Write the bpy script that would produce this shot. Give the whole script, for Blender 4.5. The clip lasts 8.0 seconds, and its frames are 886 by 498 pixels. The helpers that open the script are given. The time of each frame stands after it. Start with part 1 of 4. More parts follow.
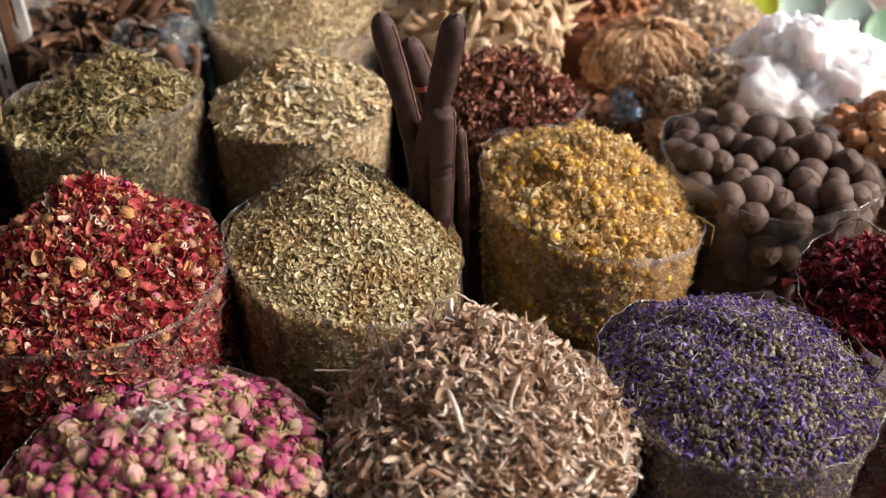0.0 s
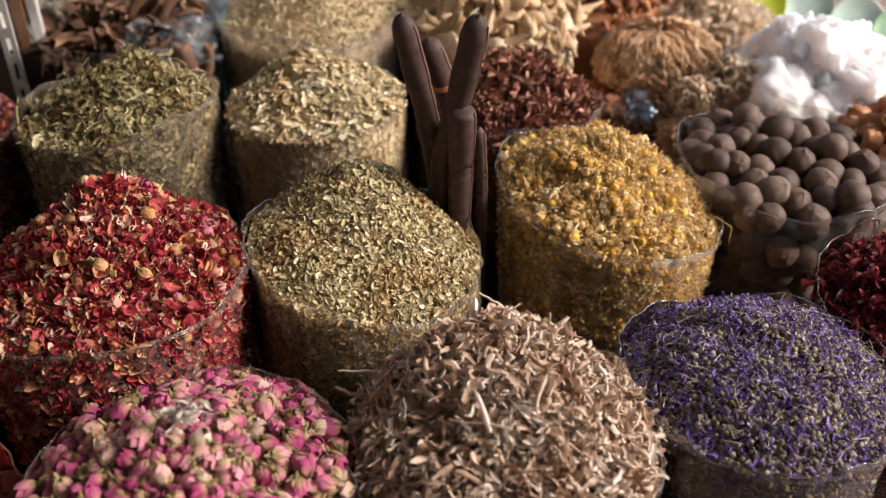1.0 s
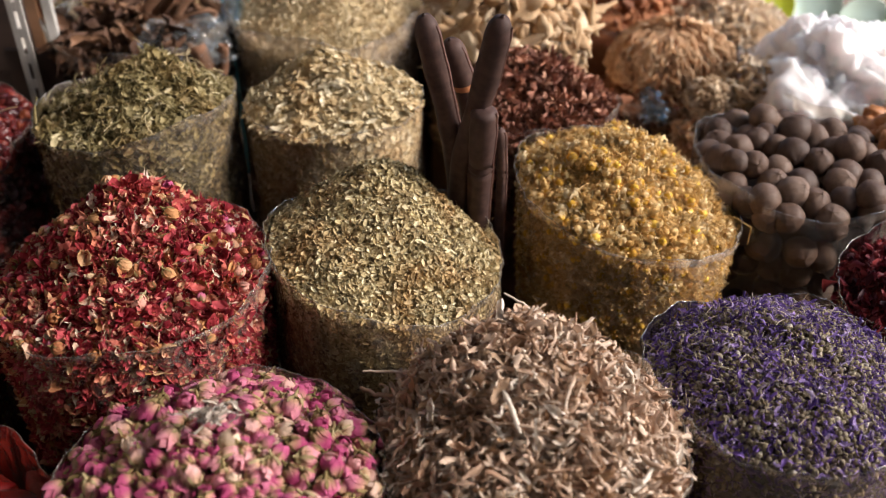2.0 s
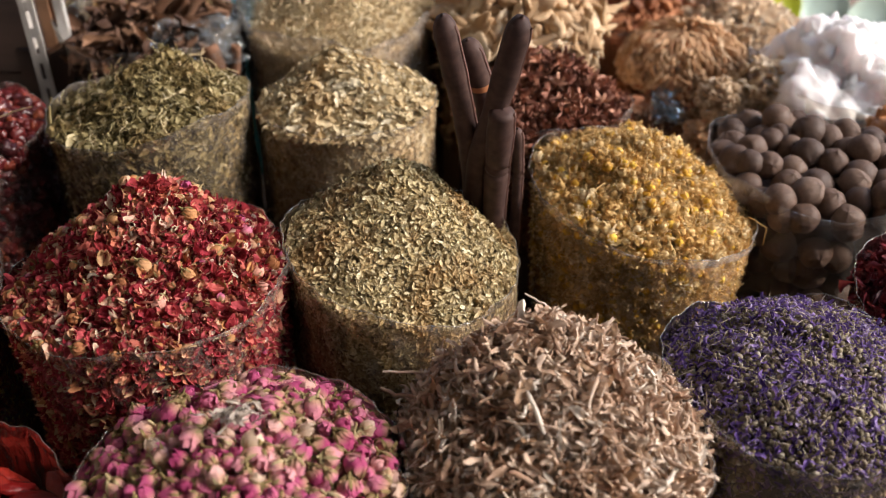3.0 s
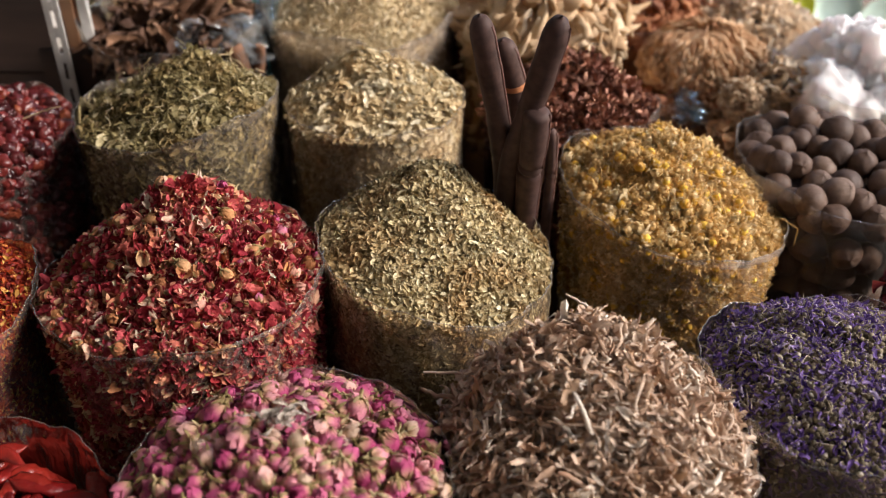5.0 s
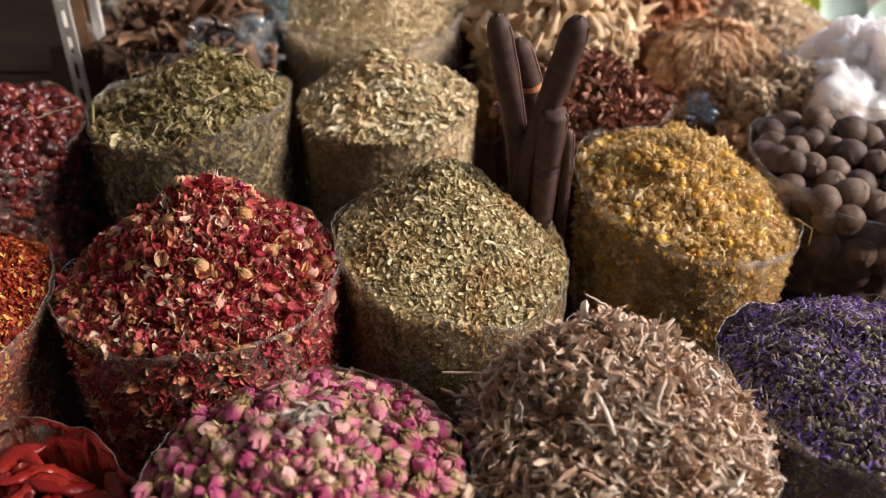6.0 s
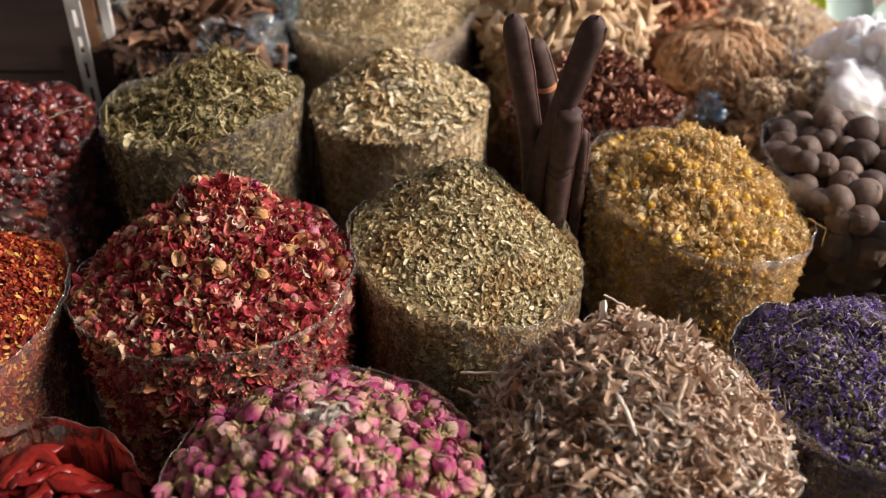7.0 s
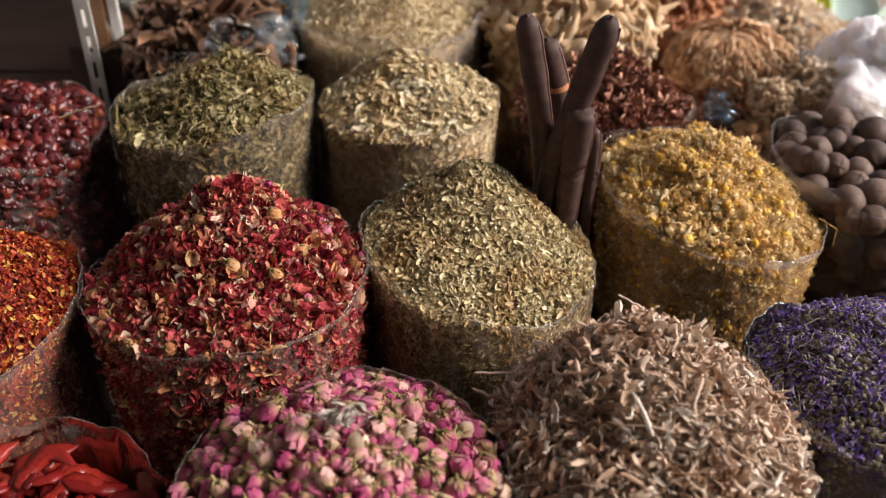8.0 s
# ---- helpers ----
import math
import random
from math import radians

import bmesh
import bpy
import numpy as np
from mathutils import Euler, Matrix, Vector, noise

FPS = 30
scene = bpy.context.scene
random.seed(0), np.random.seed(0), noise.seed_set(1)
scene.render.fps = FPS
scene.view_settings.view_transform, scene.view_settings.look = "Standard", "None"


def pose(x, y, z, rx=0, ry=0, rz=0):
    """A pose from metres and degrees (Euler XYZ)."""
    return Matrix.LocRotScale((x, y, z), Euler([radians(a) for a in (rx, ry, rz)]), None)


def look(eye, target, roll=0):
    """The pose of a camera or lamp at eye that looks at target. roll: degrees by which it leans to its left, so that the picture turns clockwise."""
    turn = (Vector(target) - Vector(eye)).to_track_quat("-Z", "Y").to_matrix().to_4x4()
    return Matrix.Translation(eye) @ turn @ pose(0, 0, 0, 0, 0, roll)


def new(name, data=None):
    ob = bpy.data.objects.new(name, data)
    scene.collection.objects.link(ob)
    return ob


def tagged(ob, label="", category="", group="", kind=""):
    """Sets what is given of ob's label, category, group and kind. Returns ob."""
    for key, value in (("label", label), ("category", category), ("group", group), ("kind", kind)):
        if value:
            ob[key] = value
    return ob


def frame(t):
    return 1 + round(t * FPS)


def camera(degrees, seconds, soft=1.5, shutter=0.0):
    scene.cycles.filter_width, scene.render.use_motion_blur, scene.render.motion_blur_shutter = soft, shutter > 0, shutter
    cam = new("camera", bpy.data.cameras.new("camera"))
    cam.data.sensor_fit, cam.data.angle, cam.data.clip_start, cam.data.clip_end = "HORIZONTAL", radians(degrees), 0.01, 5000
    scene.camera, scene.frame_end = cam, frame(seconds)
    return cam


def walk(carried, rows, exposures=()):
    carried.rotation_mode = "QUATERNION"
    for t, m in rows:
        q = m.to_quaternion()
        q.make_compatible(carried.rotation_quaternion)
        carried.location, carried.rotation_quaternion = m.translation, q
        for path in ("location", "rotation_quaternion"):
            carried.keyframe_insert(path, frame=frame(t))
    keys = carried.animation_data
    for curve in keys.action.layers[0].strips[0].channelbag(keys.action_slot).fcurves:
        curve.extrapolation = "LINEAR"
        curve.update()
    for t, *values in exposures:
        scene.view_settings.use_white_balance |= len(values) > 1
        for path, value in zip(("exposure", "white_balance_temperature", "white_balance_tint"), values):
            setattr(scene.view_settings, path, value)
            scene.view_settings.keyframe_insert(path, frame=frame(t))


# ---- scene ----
cam = camera(52.2, 8.0, 1.15)
METRES, EYE, TILT, LEAN, TURN = 0.132, 1.35, -34.5, 0.0, 0.0
ROWS = [
    (0.0, 0.0000, 0.0000, 0.0000, 0.000, 0.000, -0.000),
    (0.5, -0.0665, 0.0002, 0.0028, -0.049, -0.016, -0.020),
    (1.0, -0.1460, 0.0006, 0.0046, -0.106, -0.016, -0.030),
    (1.5, -0.2302, 0.0011, 0.0066, -0.155, -0.033, -0.050),
    (3.0, -0.4266, 0.0063, 0.0083, -0.260, -0.016, -0.090),
    (3.5, -0.4959, 0.0075, 0.0099, -0.309, -0.024, -0.100),
    (4.0, -0.5555, 0.0093, 0.0097, -0.342, -0.016, -0.120),
    (4.5, -0.6160, 0.0107, 0.0110, -0.366, -0.024, -0.130),
    (6.0, -0.7987, 0.0192, 0.0083, -0.488, 0.008, -0.160),
    (6.5, -0.8567, 0.0208, 0.0098, -0.529, -0.008, -0.180),
    (7.0, -0.9106, 0.0222, 0.0108, -0.570, -0.016, -0.190),
    (7.5, -0.9593, 0.0235, 0.0121, -0.602, -0.033, -0.210),
    (8.0, -0.9995, 0.0246, 0.0126, -0.619, -0.033, -0.220),
]
walk(cam, [(t, pose(0, 0, EYE, TILT, LEAN, TURN) @ pose(METRES * x, METRES * y, METRES * z, 90 + pitch, roll, yaw)) for t, x, y, z, yaw, pitch, roll in ROWS])
cam.data.dof.use_dof = True
cam.data.dof.focus_distance = 0.76
cam.data.dof.aperture_fstop = 4.4

# ---- light: a bright open sky over the market lane, brightest from the right ----
world = bpy.data.worlds.new("market_sky")
scene.world = world
world.use_nodes = True
wn = world.node_tree
sky = wn.nodes.new("ShaderNodeTexSky")
sky.sky_type = 'NISHITA'
sky.sun_disc = False
sky.sun_elevation = radians(32)
sky.sun_rotation = radians(95)
wn.links.new(sky.outputs[0], wn.nodes["Background"].inputs[0])
wn.nodes["Background"].inputs[1].default_value = 0.36
sun_data = bpy.data.lights.new("sun", 'SUN')
sun_data.energy = 4.6
sun_data.angle = radians(22)
sun_data.color = (1.0, 0.885, 0.80)
sun = new("sun", sun_data)
sun.matrix_world = look((2.3, 0.60, 2.26), (0, 0.8, 0.8))
scene.view_settings.exposure = 0.21

# ---- plan: K metres to a unit of the plan, heights from the eye ----
K = METRES / 0.17
TABLE = 0.62


def at(x, y, z):
    return Vector((K * x, K * y, EYE + K * (z - 1.5)))


# ---- materials ----
def nodes_of(name):
    m = bpy.data.materials.new(name)
    m.use_nodes = True
    return m, m.node_tree, m.node_tree.nodes["Principled BSDF"]


def ramp_node(t, stops):
    r = t.nodes.new("ShaderNodeValToRGB")
    e = r.color_ramp.elements
    while len(e) < len(stops):
        e.new(0.5)
    for k, (p, c) in enumerate(stops):
        e[k].position = p
        e[k].color = (*c, 1)
    return r


def math_node(t, op, a, b):
    n = t.nodes.new("ShaderNodeMath")
    n.operation = op
    for k, v in enumerate((a, b)):
        if isinstance(v, (int, float)):
            n.inputs[k].default_value = v
        else:
            t.links.new(v, n.inputs[k])
    return n.outputs[0]


def bits(name, stops, rough=0.75, grain=900.0, bump=0.25, along=None, amount=0.6, spec=0.3, mottle=0.35, drift=None, thin=0.0):
    """Dried plant matter: every piece takes its own tone from the ramp; along blends towards a second colour at a piece's tip."""
    m, t, b = nodes_of(name)
    geo = t.nodes.new("ShaderNodeNewGeometry")
    inf = t.nodes.new("ShaderNodeObjectInfo")
    v = math_node(t, 'FRACT', math_node(t, 'ADD', geo.outputs["Random Per Island"], inf.outputs["Random"]), 0)
    r = ramp_node(t, stops)
    t.links.new(v, r.inputs[0])
    colour = r.outputs[0]
    if along:
        at_node = t.nodes.new("ShaderNodeAttribute")
        at_node.attribute_name = "along"
        mp = t.nodes.new("ShaderNodeMapRange")
        mp.inputs[1].default_value, mp.inputs[2].default_value = along[0], along[1]
        mp.inputs[4].default_value = amount
        t.links.new(at_node.outputs["Fac"], mp.inputs[0])
        mx = t.nodes.new("ShaderNodeMix")
        mx.data_type = 'RGBA'
        t.links.new(mp.outputs[0], mx.inputs[0])
        t.links.new(colour, mx.inputs[6])
        mx.inputs[7].default_value = (*along[2], 1)
        colour = mx.outputs[2]
    if drift:
        n3 = t.nodes.new("ShaderNodeTexNoise")
        n3.inputs["Scale"].default_value = 24
        n3.inputs["Detail"].default_value = 3
        t.links.new(geo.outputs["Position"], n3.inputs["Vector"])
        md = t.nodes.new("ShaderNodeMapRange")
        md.inputs[1].default_value, md.inputs[2].default_value = 0.48, 0.68
        md.inputs[4].default_value = drift[1]
        t.links.new(n3.outputs[0], md.inputs[0])
        mx = t.nodes.new("ShaderNodeMix")
        mx.data_type = 'RGBA'
        mx.blend_type = 'MULTIPLY'
        t.links.new(md.outputs[0], mx.inputs[0])
        t.links.new(colour, mx.inputs[6])
        mx.inputs[7].default_value = (*drift[0], 1)
        colour = mx.outputs[2]
    n1 = t.nodes.new("ShaderNodeTexNoise")
    n1.inputs["Scale"].default_value = grain
    n1.inputs["Detail"].default_value = 4
    n2 = t.nodes.new("ShaderNodeTexNoise")
    n2.inputs["Scale"].default_value = 60
    t.links.new(geo.outputs["Position"], n1.inputs["Vector"])
    t.links.new(geo.outputs["Position"], n2.inputs["Vector"])
    w = math_node(t, 'ADD', math_node(t, 'MULTIPLY', n1.outputs[0], mottle * 1.6), math_node(t, 'MULTIPLY', n2.outputs[0], mottle))
    w = math_node(t, 'ADD', w, 1.0 - mottle * 1.3)
    vm = t.nodes.new("ShaderNodeVectorMath")
    vm.operation = 'SCALE'
    t.links.new(colour, vm.inputs[0])
    t.links.new(w, vm.inputs[3])
    t.links.new(vm.outputs[0], b.inputs["Base Color"])
    b.inputs["Roughness"].default_value = rough
    b.inputs["Specular IOR Level"].default_value = spec
    if bump:
        bp = t.nodes.new("ShaderNodeBump")
        bp.inputs["Strength"].default_value = bump
        bp.inputs["Distance"].default_value = 0.001
        t.links.new(n1.outputs[0], bp.inputs["Height"])
        t.links.new(bp.outputs[0], b.inputs["Normal"])
    if thin:
        through_light = t.nodes.new("ShaderNodeBsdfTranslucent")
        t.links.new(vm.outputs[0], through_light.inputs[0])
        blend = t.nodes.new("ShaderNodeMixShader")
        blend.inputs[0].default_value = thin
        t.links.new(b.outputs[0], blend.inputs[1])
        t.links.new(through_light.outputs[0], blend.inputs[2])
        t.links.new(blend.outputs[0], t.nodes["Material Output"].inputs[0])
    return m


def film_material(name, haze, tint, rough=0.12, body=(0.66, 0.60, 0.55), ior=1.36, sheen=(0.8, 0.8, 0.8)):
    m, t, b = nodes_of(name)
    t.nodes.remove(b)
    clear = t.nodes.new("ShaderNodeBsdfTransparent")
    clear.inputs[0].default_value = (*tint, 1)
    milk = t.nodes.new("ShaderNodeBsdfDiffuse")
    milk.inputs[0].default_value = (*body, 1)
    gloss = t.nodes.new("ShaderNodeBsdfGlossy")
    gloss.inputs["Roughness"].default_value = rough
    geo = t.nodes.new("ShaderNodeNewGeometry")
    n1 = t.nodes.new("ShaderNodeTexNoise")
    n1.inputs["Scale"].default_value = 45
    n1.inputs["Detail"].default_value = 3
    t.links.new(geo.outputs["Position"], n1.inputs["Vector"])
    mp = t.nodes.new("ShaderNodeMapping")
    mp.inputs["Scale"].default_value = (110, 110, 26)
    t.links.new(geo.outputs["Position"], mp.inputs["Vector"])
    n2 = t.nodes.new("ShaderNodeTexNoise")
    n2.inputs["Scale"].default_value = 1.0
    n2.inputs["Detail"].default_value = 4
    n2.inputs["Distortion"].default_value = 1.2
    t.links.new(mp.outputs[0], n2.inputs["Vector"])
    bp = t.nodes.new("ShaderNodeBump")
    bp.inputs["Strength"].default_value = 0.35
    bp.inputs["Distance"].default_value = 0.004
    t.links.new(math_node(t, 'ADD', n1.outputs[0], n2.outputs[0]), bp.inputs["Height"])
    t.links.new(bp.outputs[0], gloss.inputs["Normal"])
    lw = t.nodes.new("ShaderNodeFresnel")
    lw.inputs[0].default_value = ior
    gloss.inputs[0].default_value = (*sheen, 1)
    t.links.new(bp.outputs[0], lw.inputs["Normal"])
    a = t.nodes.new("ShaderNodeMixShader")
    t.links.new(math_node(t, 'MULTIPLY', n1.outputs[0], haze * 2), a.inputs[0])
    t.links.new(clear.outputs[0], a.inputs[1])
    t.links.new(milk.outputs[0], a.inputs[2])
    c = t.nodes.new("ShaderNodeMixShader")
    t.links.new(lw.outputs[0], c.inputs[0])
    t.links.new(a.outputs[0], c.inputs[1])
    t.links.new(gloss.outputs[0], c.inputs[2])
    t.links.new(c.outputs[0], t.nodes["Material Output"].inputs[0])
    return m


# Hazy plastic; milk also brightens dark sides, clear_film's warm tint replaces its missing shadow.
FILM = film_material("clear_film", 0.07, (0.93, 0.86, 0.76))
LIGHT_HAZE = film_material("milky_side_film", 0.10, (0.94, 0.90, 0.88), 0.16)
HAZY = film_material("cloudy_film", 0.20, (0.86, 0.82, 0.79), 0.16)
GOLD_HAZE = film_material("gold_milky_film", 0.10, (0.98, 0.94, 0.88), 0.14, (0.70, 0.58, 0.46))
# Brownish plastic, tinted deeper so that it puts shade on the bag's side.
BROWN_SHADE_FILM = film_material("brownish_shade_film", 0.03, (0.74, 0.64, 0.56))
RIM = film_material("film_edge", 0.10, (0.95, 0.94, 0.92), 0.2, (0.70, 0.66, 0.62))
HEM = film_material("folded_film_edge", 0.05, (0.96, 0.94, 0.91), 0.14, (0.72, 0.66, 0.60))
WIDE_HEM = film_material("wide_folded_film_edge", 0.22, (0.95, 0.92, 0.88), 0.14, (0.80, 0.72, 0.64))

FOLDED_FILM = film_material("pale_folded_film", 0.09, (0.86, 0.90, 0.92), 0.12, (0.62, 0.68, 0.72), 1.7)
# Blue tint, body and sheen paint the sky's reflection onto glossy plastic.
SKY_GLINT_FILM = film_material("sky_glint_film", 0.03, (0.72, 0.84, 0.92), 0.10, (0.40, 0.52, 0.60), 2.2, (0.72, 0.86, 1.0))
GREEN = bits("dried_green_flakes", [(0, (0.16, 0.118, 0.058)), (0.3, (0.35, 0.27, 0.135)), (0.7, (0.58, 0.48, 0.27)), (1, (0.76, 0.69, 0.47))], drift=((0.82, 0.62, 0.45), 0.8), thin=0.15)
PETAL = bits("dried_rose_petal", [(0, (0.13, 0.008, 0.012)), (0.3, (0.32, 0.024, 0.040)), (0.6, (0.50, 0.085, 0.10)), (0.78, (0.60, 0.20, 0.15)), (0.9, (0.64, 0.38, 0.24)), (1, (0.72, 0.58, 0.48))], drift=((1.0, 0.9, 0.45), 0.6), thin=0.3)
HIPS = bits("dried_bud_tan", [(0, (0.25, 0.085, 0.04)), (0.5, (0.44, 0.20, 0.075)), (0.8, (0.50, 0.30, 0.16)), (1, (0.52, 0.24, 0.2))])
BUD = bits("rosebud_petal", [(0, (0.34, 0.038, 0.125)), (0.35, (0.49, 0.095, 0.215)), (0.7, (0.63, 0.23, 0.31)), (0.9, (0.64, 0.38, 0.34)), (1, (0.65, 0.50, 0.37))], along=(0.66, 0.16, (0.47, 0.31, 0.17)), amount=0.9, thin=0.25)
SEPAL = bits("rosebud_sepal", [(0, (0.15, 0.105, 0.038)), (0.6, (0.31, 0.235, 0.10)), (1, (0.46, 0.38, 0.22))], thin=0.2)
BEIGE = bits("dried_sage_stem", [(0, (0.34, 0.215, 0.145)), (0.3, (0.51, 0.365, 0.265)), (0.7, (0.67, 0.535, 0.42)), (1, (0.80, 0.72, 0.62))], drift=((0.82, 0.68, 0.58), 0.8), thin=0.2)
DRYLEAF = bits("dried_brown_leaf", [(0, (0.28, 0.155, 0.085)), (0.5, (0.44, 0.27, 0.155)), (1, (0.60, 0.44, 0.31))], thin=0.25)
VIOLET = bits("violet_floret", [(0, (0.055, 0.028, 0.13)), (0.45, (0.15, 0.085, 0.29)), (0.8, (0.29, 0.20, 0.44)), (1, (0.46, 0.39, 0.52))], thin=0.25)
LAVBUD = bits("lavender_calyx", [(0, (0.10, 0.075, 0.05)), (0.5, (0.24, 0.20, 0.12)), (0.88, (0.36, 0.31, 0.22)), (1, (0.48, 0.44, 0.37))], drift=((0.8, 0.7, 0.8), 0.8))
CHAM_PETAL = bits("chamomile_petal", [(0, (0.50, 0.31, 0.105)), (0.4, (0.68, 0.46, 0.19)), (0.8, (0.79, 0.61, 0.32)), (1, (0.85, 0.73, 0.49))], drift=((0.95, 0.82, 0.55), 0.7), thin=0.3)
CHAM_EYE = bits("chamomile_eye", [(0, (0.50, 0.27, 0.03)), (0.6, (0.66, 0.40, 0.045)), (1, (0.74, 0.50, 0.09))])
HERB = bits("dried_herb", [(0, (0.085, 0.068, 0.026)), (0.5, (0.25, 0.20, 0.085)), (0.85, (0.46, 0.39, 0.20)), (1, (0.66, 0.58, 0.37))], drift=((0.9, 0.75, 0.6), 0.8), thin=0.2)
LEAF = bits("pale_dried_leaf", [(0, (0.40, 0.30, 0.16)), (0.4, (0.60, 0.48, 0.285)), (0.8, (0.74, 0.64, 0.43)), (1, (0.82, 0.75, 0.57))], drift=((0.92, 0.8, 0.66), 0.8), thin=0.3)
ANISE = bits("star_anise", [(0, (0.14, 0.058, 0.040)), (0.6, (0.30, 0.13, 0.088)), (1, (0.50, 0.27, 0.18))])
LIME = bits("dried_black_lime", [(0, (0.058, 0.034, 0.024)), (0.6, (0.106, 0.063, 0.044)), (1, (0.168, 0.110, 0.080))], rough=0.62, grain=260, bump=0.35, mottle=0.5)
JUJUBE = bits("dried_red_berry", [(0, (0.026, 0.004, 0.005)), (0.5, (0.080, 0.009, 0.010)), (0.85, (0.145, 0.019, 0.015)), (1, (0.24, 0.060, 0.025))], rough=0.32, grain=260, bump=0.9, spec=0.5)
CHILI_FLAKE = bits("chili_flake", [(0, (0.11, 0.007, 0.004)), (0.5, (0.28, 0.022, 0.008)), (0.82, (0.42, 0.07, 0.016)), (0.88, (0.56, 0.26, 0.05)), (1, (0.66, 0.42, 0.12))], rough=0.55, thin=0.2)
CHILI = bits("dried_red_chili", [(0, (0.075, 0.005, 0.005)), (0.6, (0.19, 0.010, 0.009)), (1, (0.28, 0.022, 0.014))], rough=0.27, grain=230, bump=1.3, spec=0.5, thin=0.1)
HIBISCUS = bits("hibiscus_petal", [(0, (0.05, 0.006, 0.012)), (0.6, (0.17, 0.018, 0.026)), (1, (0.32, 0.05, 0.05))], rough=0.5, thin=0.25)
APRICOT = bits("dried_orange_fruit", [(0, (0.34, 0.13, 0.05)), (0.6, (0.52, 0.24, 0.10)), (1, (0.64, 0.37, 0.18))], rough=0.45, grain=220)
POD = bits("cassia_pod", [(0, (0.046, 0.026, 0.023)), (1, (0.076, 0.044, 0.037))], rough=0.62, grain=120, bump=0.4, mottle=0.7, spec=0.2)
POD_SEAM = bits("pod_seam", [(0, (0.11, 0.055, 0.045)), (1, (0.15, 0.08, 0.065))], rough=0.5, grain=120)
POD_BAND = bits("orange_band", [(0, (0.50, 0.20, 0.085)), (1, (0.55, 0.24, 0.11))])
PALESTEM = bits("pale_stalk", [(0, (0.40, 0.33, 0.22)), (1, (0.62, 0.55, 0.44))], thin=0.2)
CREAM = bits("cream_flower", [(0, (0.60, 0.43, 0.27)), (0.5, (0.78, 0.62, 0.44)), (1, (0.86, 0.76, 0.62))], thin=0.3)
GINGER = bits("pale_root_slice", [(0, (0.44, 0.28, 0.15)), (0.5, (0.60, 0.42, 0.25)), (1, (0.72, 0.58, 0.40))], thin=0.2)
FIBRE = bits("root_fibre", [(0, (0.42, 0.21, 0.10)), (0.5, (0.64, 0.40, 0.22)), (1, (0.78, 0.58, 0.38))], thin=0.15)
JERICHO = bits("curled_dry_plant", [(0, (0.38, 0.25, 0.15)), (0.6, (0.60, 0.45, 0.29)), (1, (0.76, 0.63, 0.47))])
SEED = bits("pale_chaff", [(0, (0.36, 0.27, 0.15)), (0.5, (0.54, 0.43, 0.26)), (1, (0.70, 0.60, 0.42))], drift=((0.85, 0.72, 0.58), 0.8))
BARK = bits("bark_strip", [(0, (0.045, 0.022, 0.014)), (0.6, (0.12, 0.06, 0.034)), (1, (0.26, 0.145, 0.085))])
NUT = bits("brown_root_chunk", [(0, (0.15, 0.055, 0.027)), (0.5, (0.32, 0.125, 0.055)), (1, (0.50, 0.22, 0.10))])


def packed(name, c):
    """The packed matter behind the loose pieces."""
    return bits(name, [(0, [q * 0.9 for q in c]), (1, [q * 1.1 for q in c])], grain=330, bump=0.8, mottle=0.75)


PACKED_YELLOW = packed("packed_chamomile", (0.60, 0.41, 0.17))
PACKED_PALE = packed("packed_pale_leaf", (0.54, 0.43, 0.25))
PACKED_RED = packed("packed_rose_petal", (0.34, 0.055, 0.05))
PACKED_GREEN = packed("packed_green_herb", (0.40, 0.31, 0.15))
PACKED_HERB = packed("packed_stalky_herb", (0.21, 0.17, 0.08))
# Darker than the lavender over it: the side's shade is put into this colour.
PACKED_SHADE = packed("packed_lavender_shade", (0.11, 0.085, 0.085))
PACKED_BEIGE = packed("packed_sage", (0.46, 0.34, 0.25))
CRYSTAL = bits("white_alum", [(0, (0.80, 0.765, 0.75)), (1, (0.86, 0.83, 0.815))], rough=0.55, grain=75, bump=0.6, mottle=0.1)
alum = CRYSTAL.node_tree.nodes["Principled BSDF"]
alum.inputs["IOR"].default_value = 1.3
alum.inputs["Subsurface Weight"].default_value = 0.9
alum.inputs["Subsurface Radius"].default_value = (1.0, 0.9, 0.9)
alum.inputs["Subsurface Scale"].default_value = 0.04


def plain(name, colour, rough=0.6, scale=30.0, vary=0.4, metal=0.0, stretch=(1, 1, 1)):
    m, t, b = nodes_of(name)
    geo = t.nodes.new("ShaderNodeNewGeometry")
    n1 = t.nodes.new("ShaderNodeTexNoise")
    n1.inputs["Scale"].default_value = scale
    n1.inputs["Detail"].default_value = 6
    sm = t.nodes.new("ShaderNodeMapping")
    sm.inputs["Scale"].default_value = stretch
    t.links.new(geo.outputs["Position"], sm.inputs["Vector"])
    t.links.new(sm.outputs[0], n1.inputs["Vector"])
    r = ramp_node(t, [(0.25, [c * (1 - vary) for c in colour]), (0.75, [min(1, c * (1 + vary)) for c in colour])])
    t.links.new(n1.outputs[0], r.inputs[0])
    t.links.new(r.outputs[0], b.inputs["Base Color"])
    b.inputs["Roughness"].default_value = rough
    b.inputs["Metallic"].default_value = metal
    bp = t.nodes.new("ShaderNodeBump")
    bp.inputs["Strength"].default_value = 0.2
    bp.inputs["Distance"].default_value = 0.002
    t.links.new(n1.outputs[0], bp.inputs["Height"])
    t.links.new(bp.outputs[0], b.inputs["Normal"])
    return m


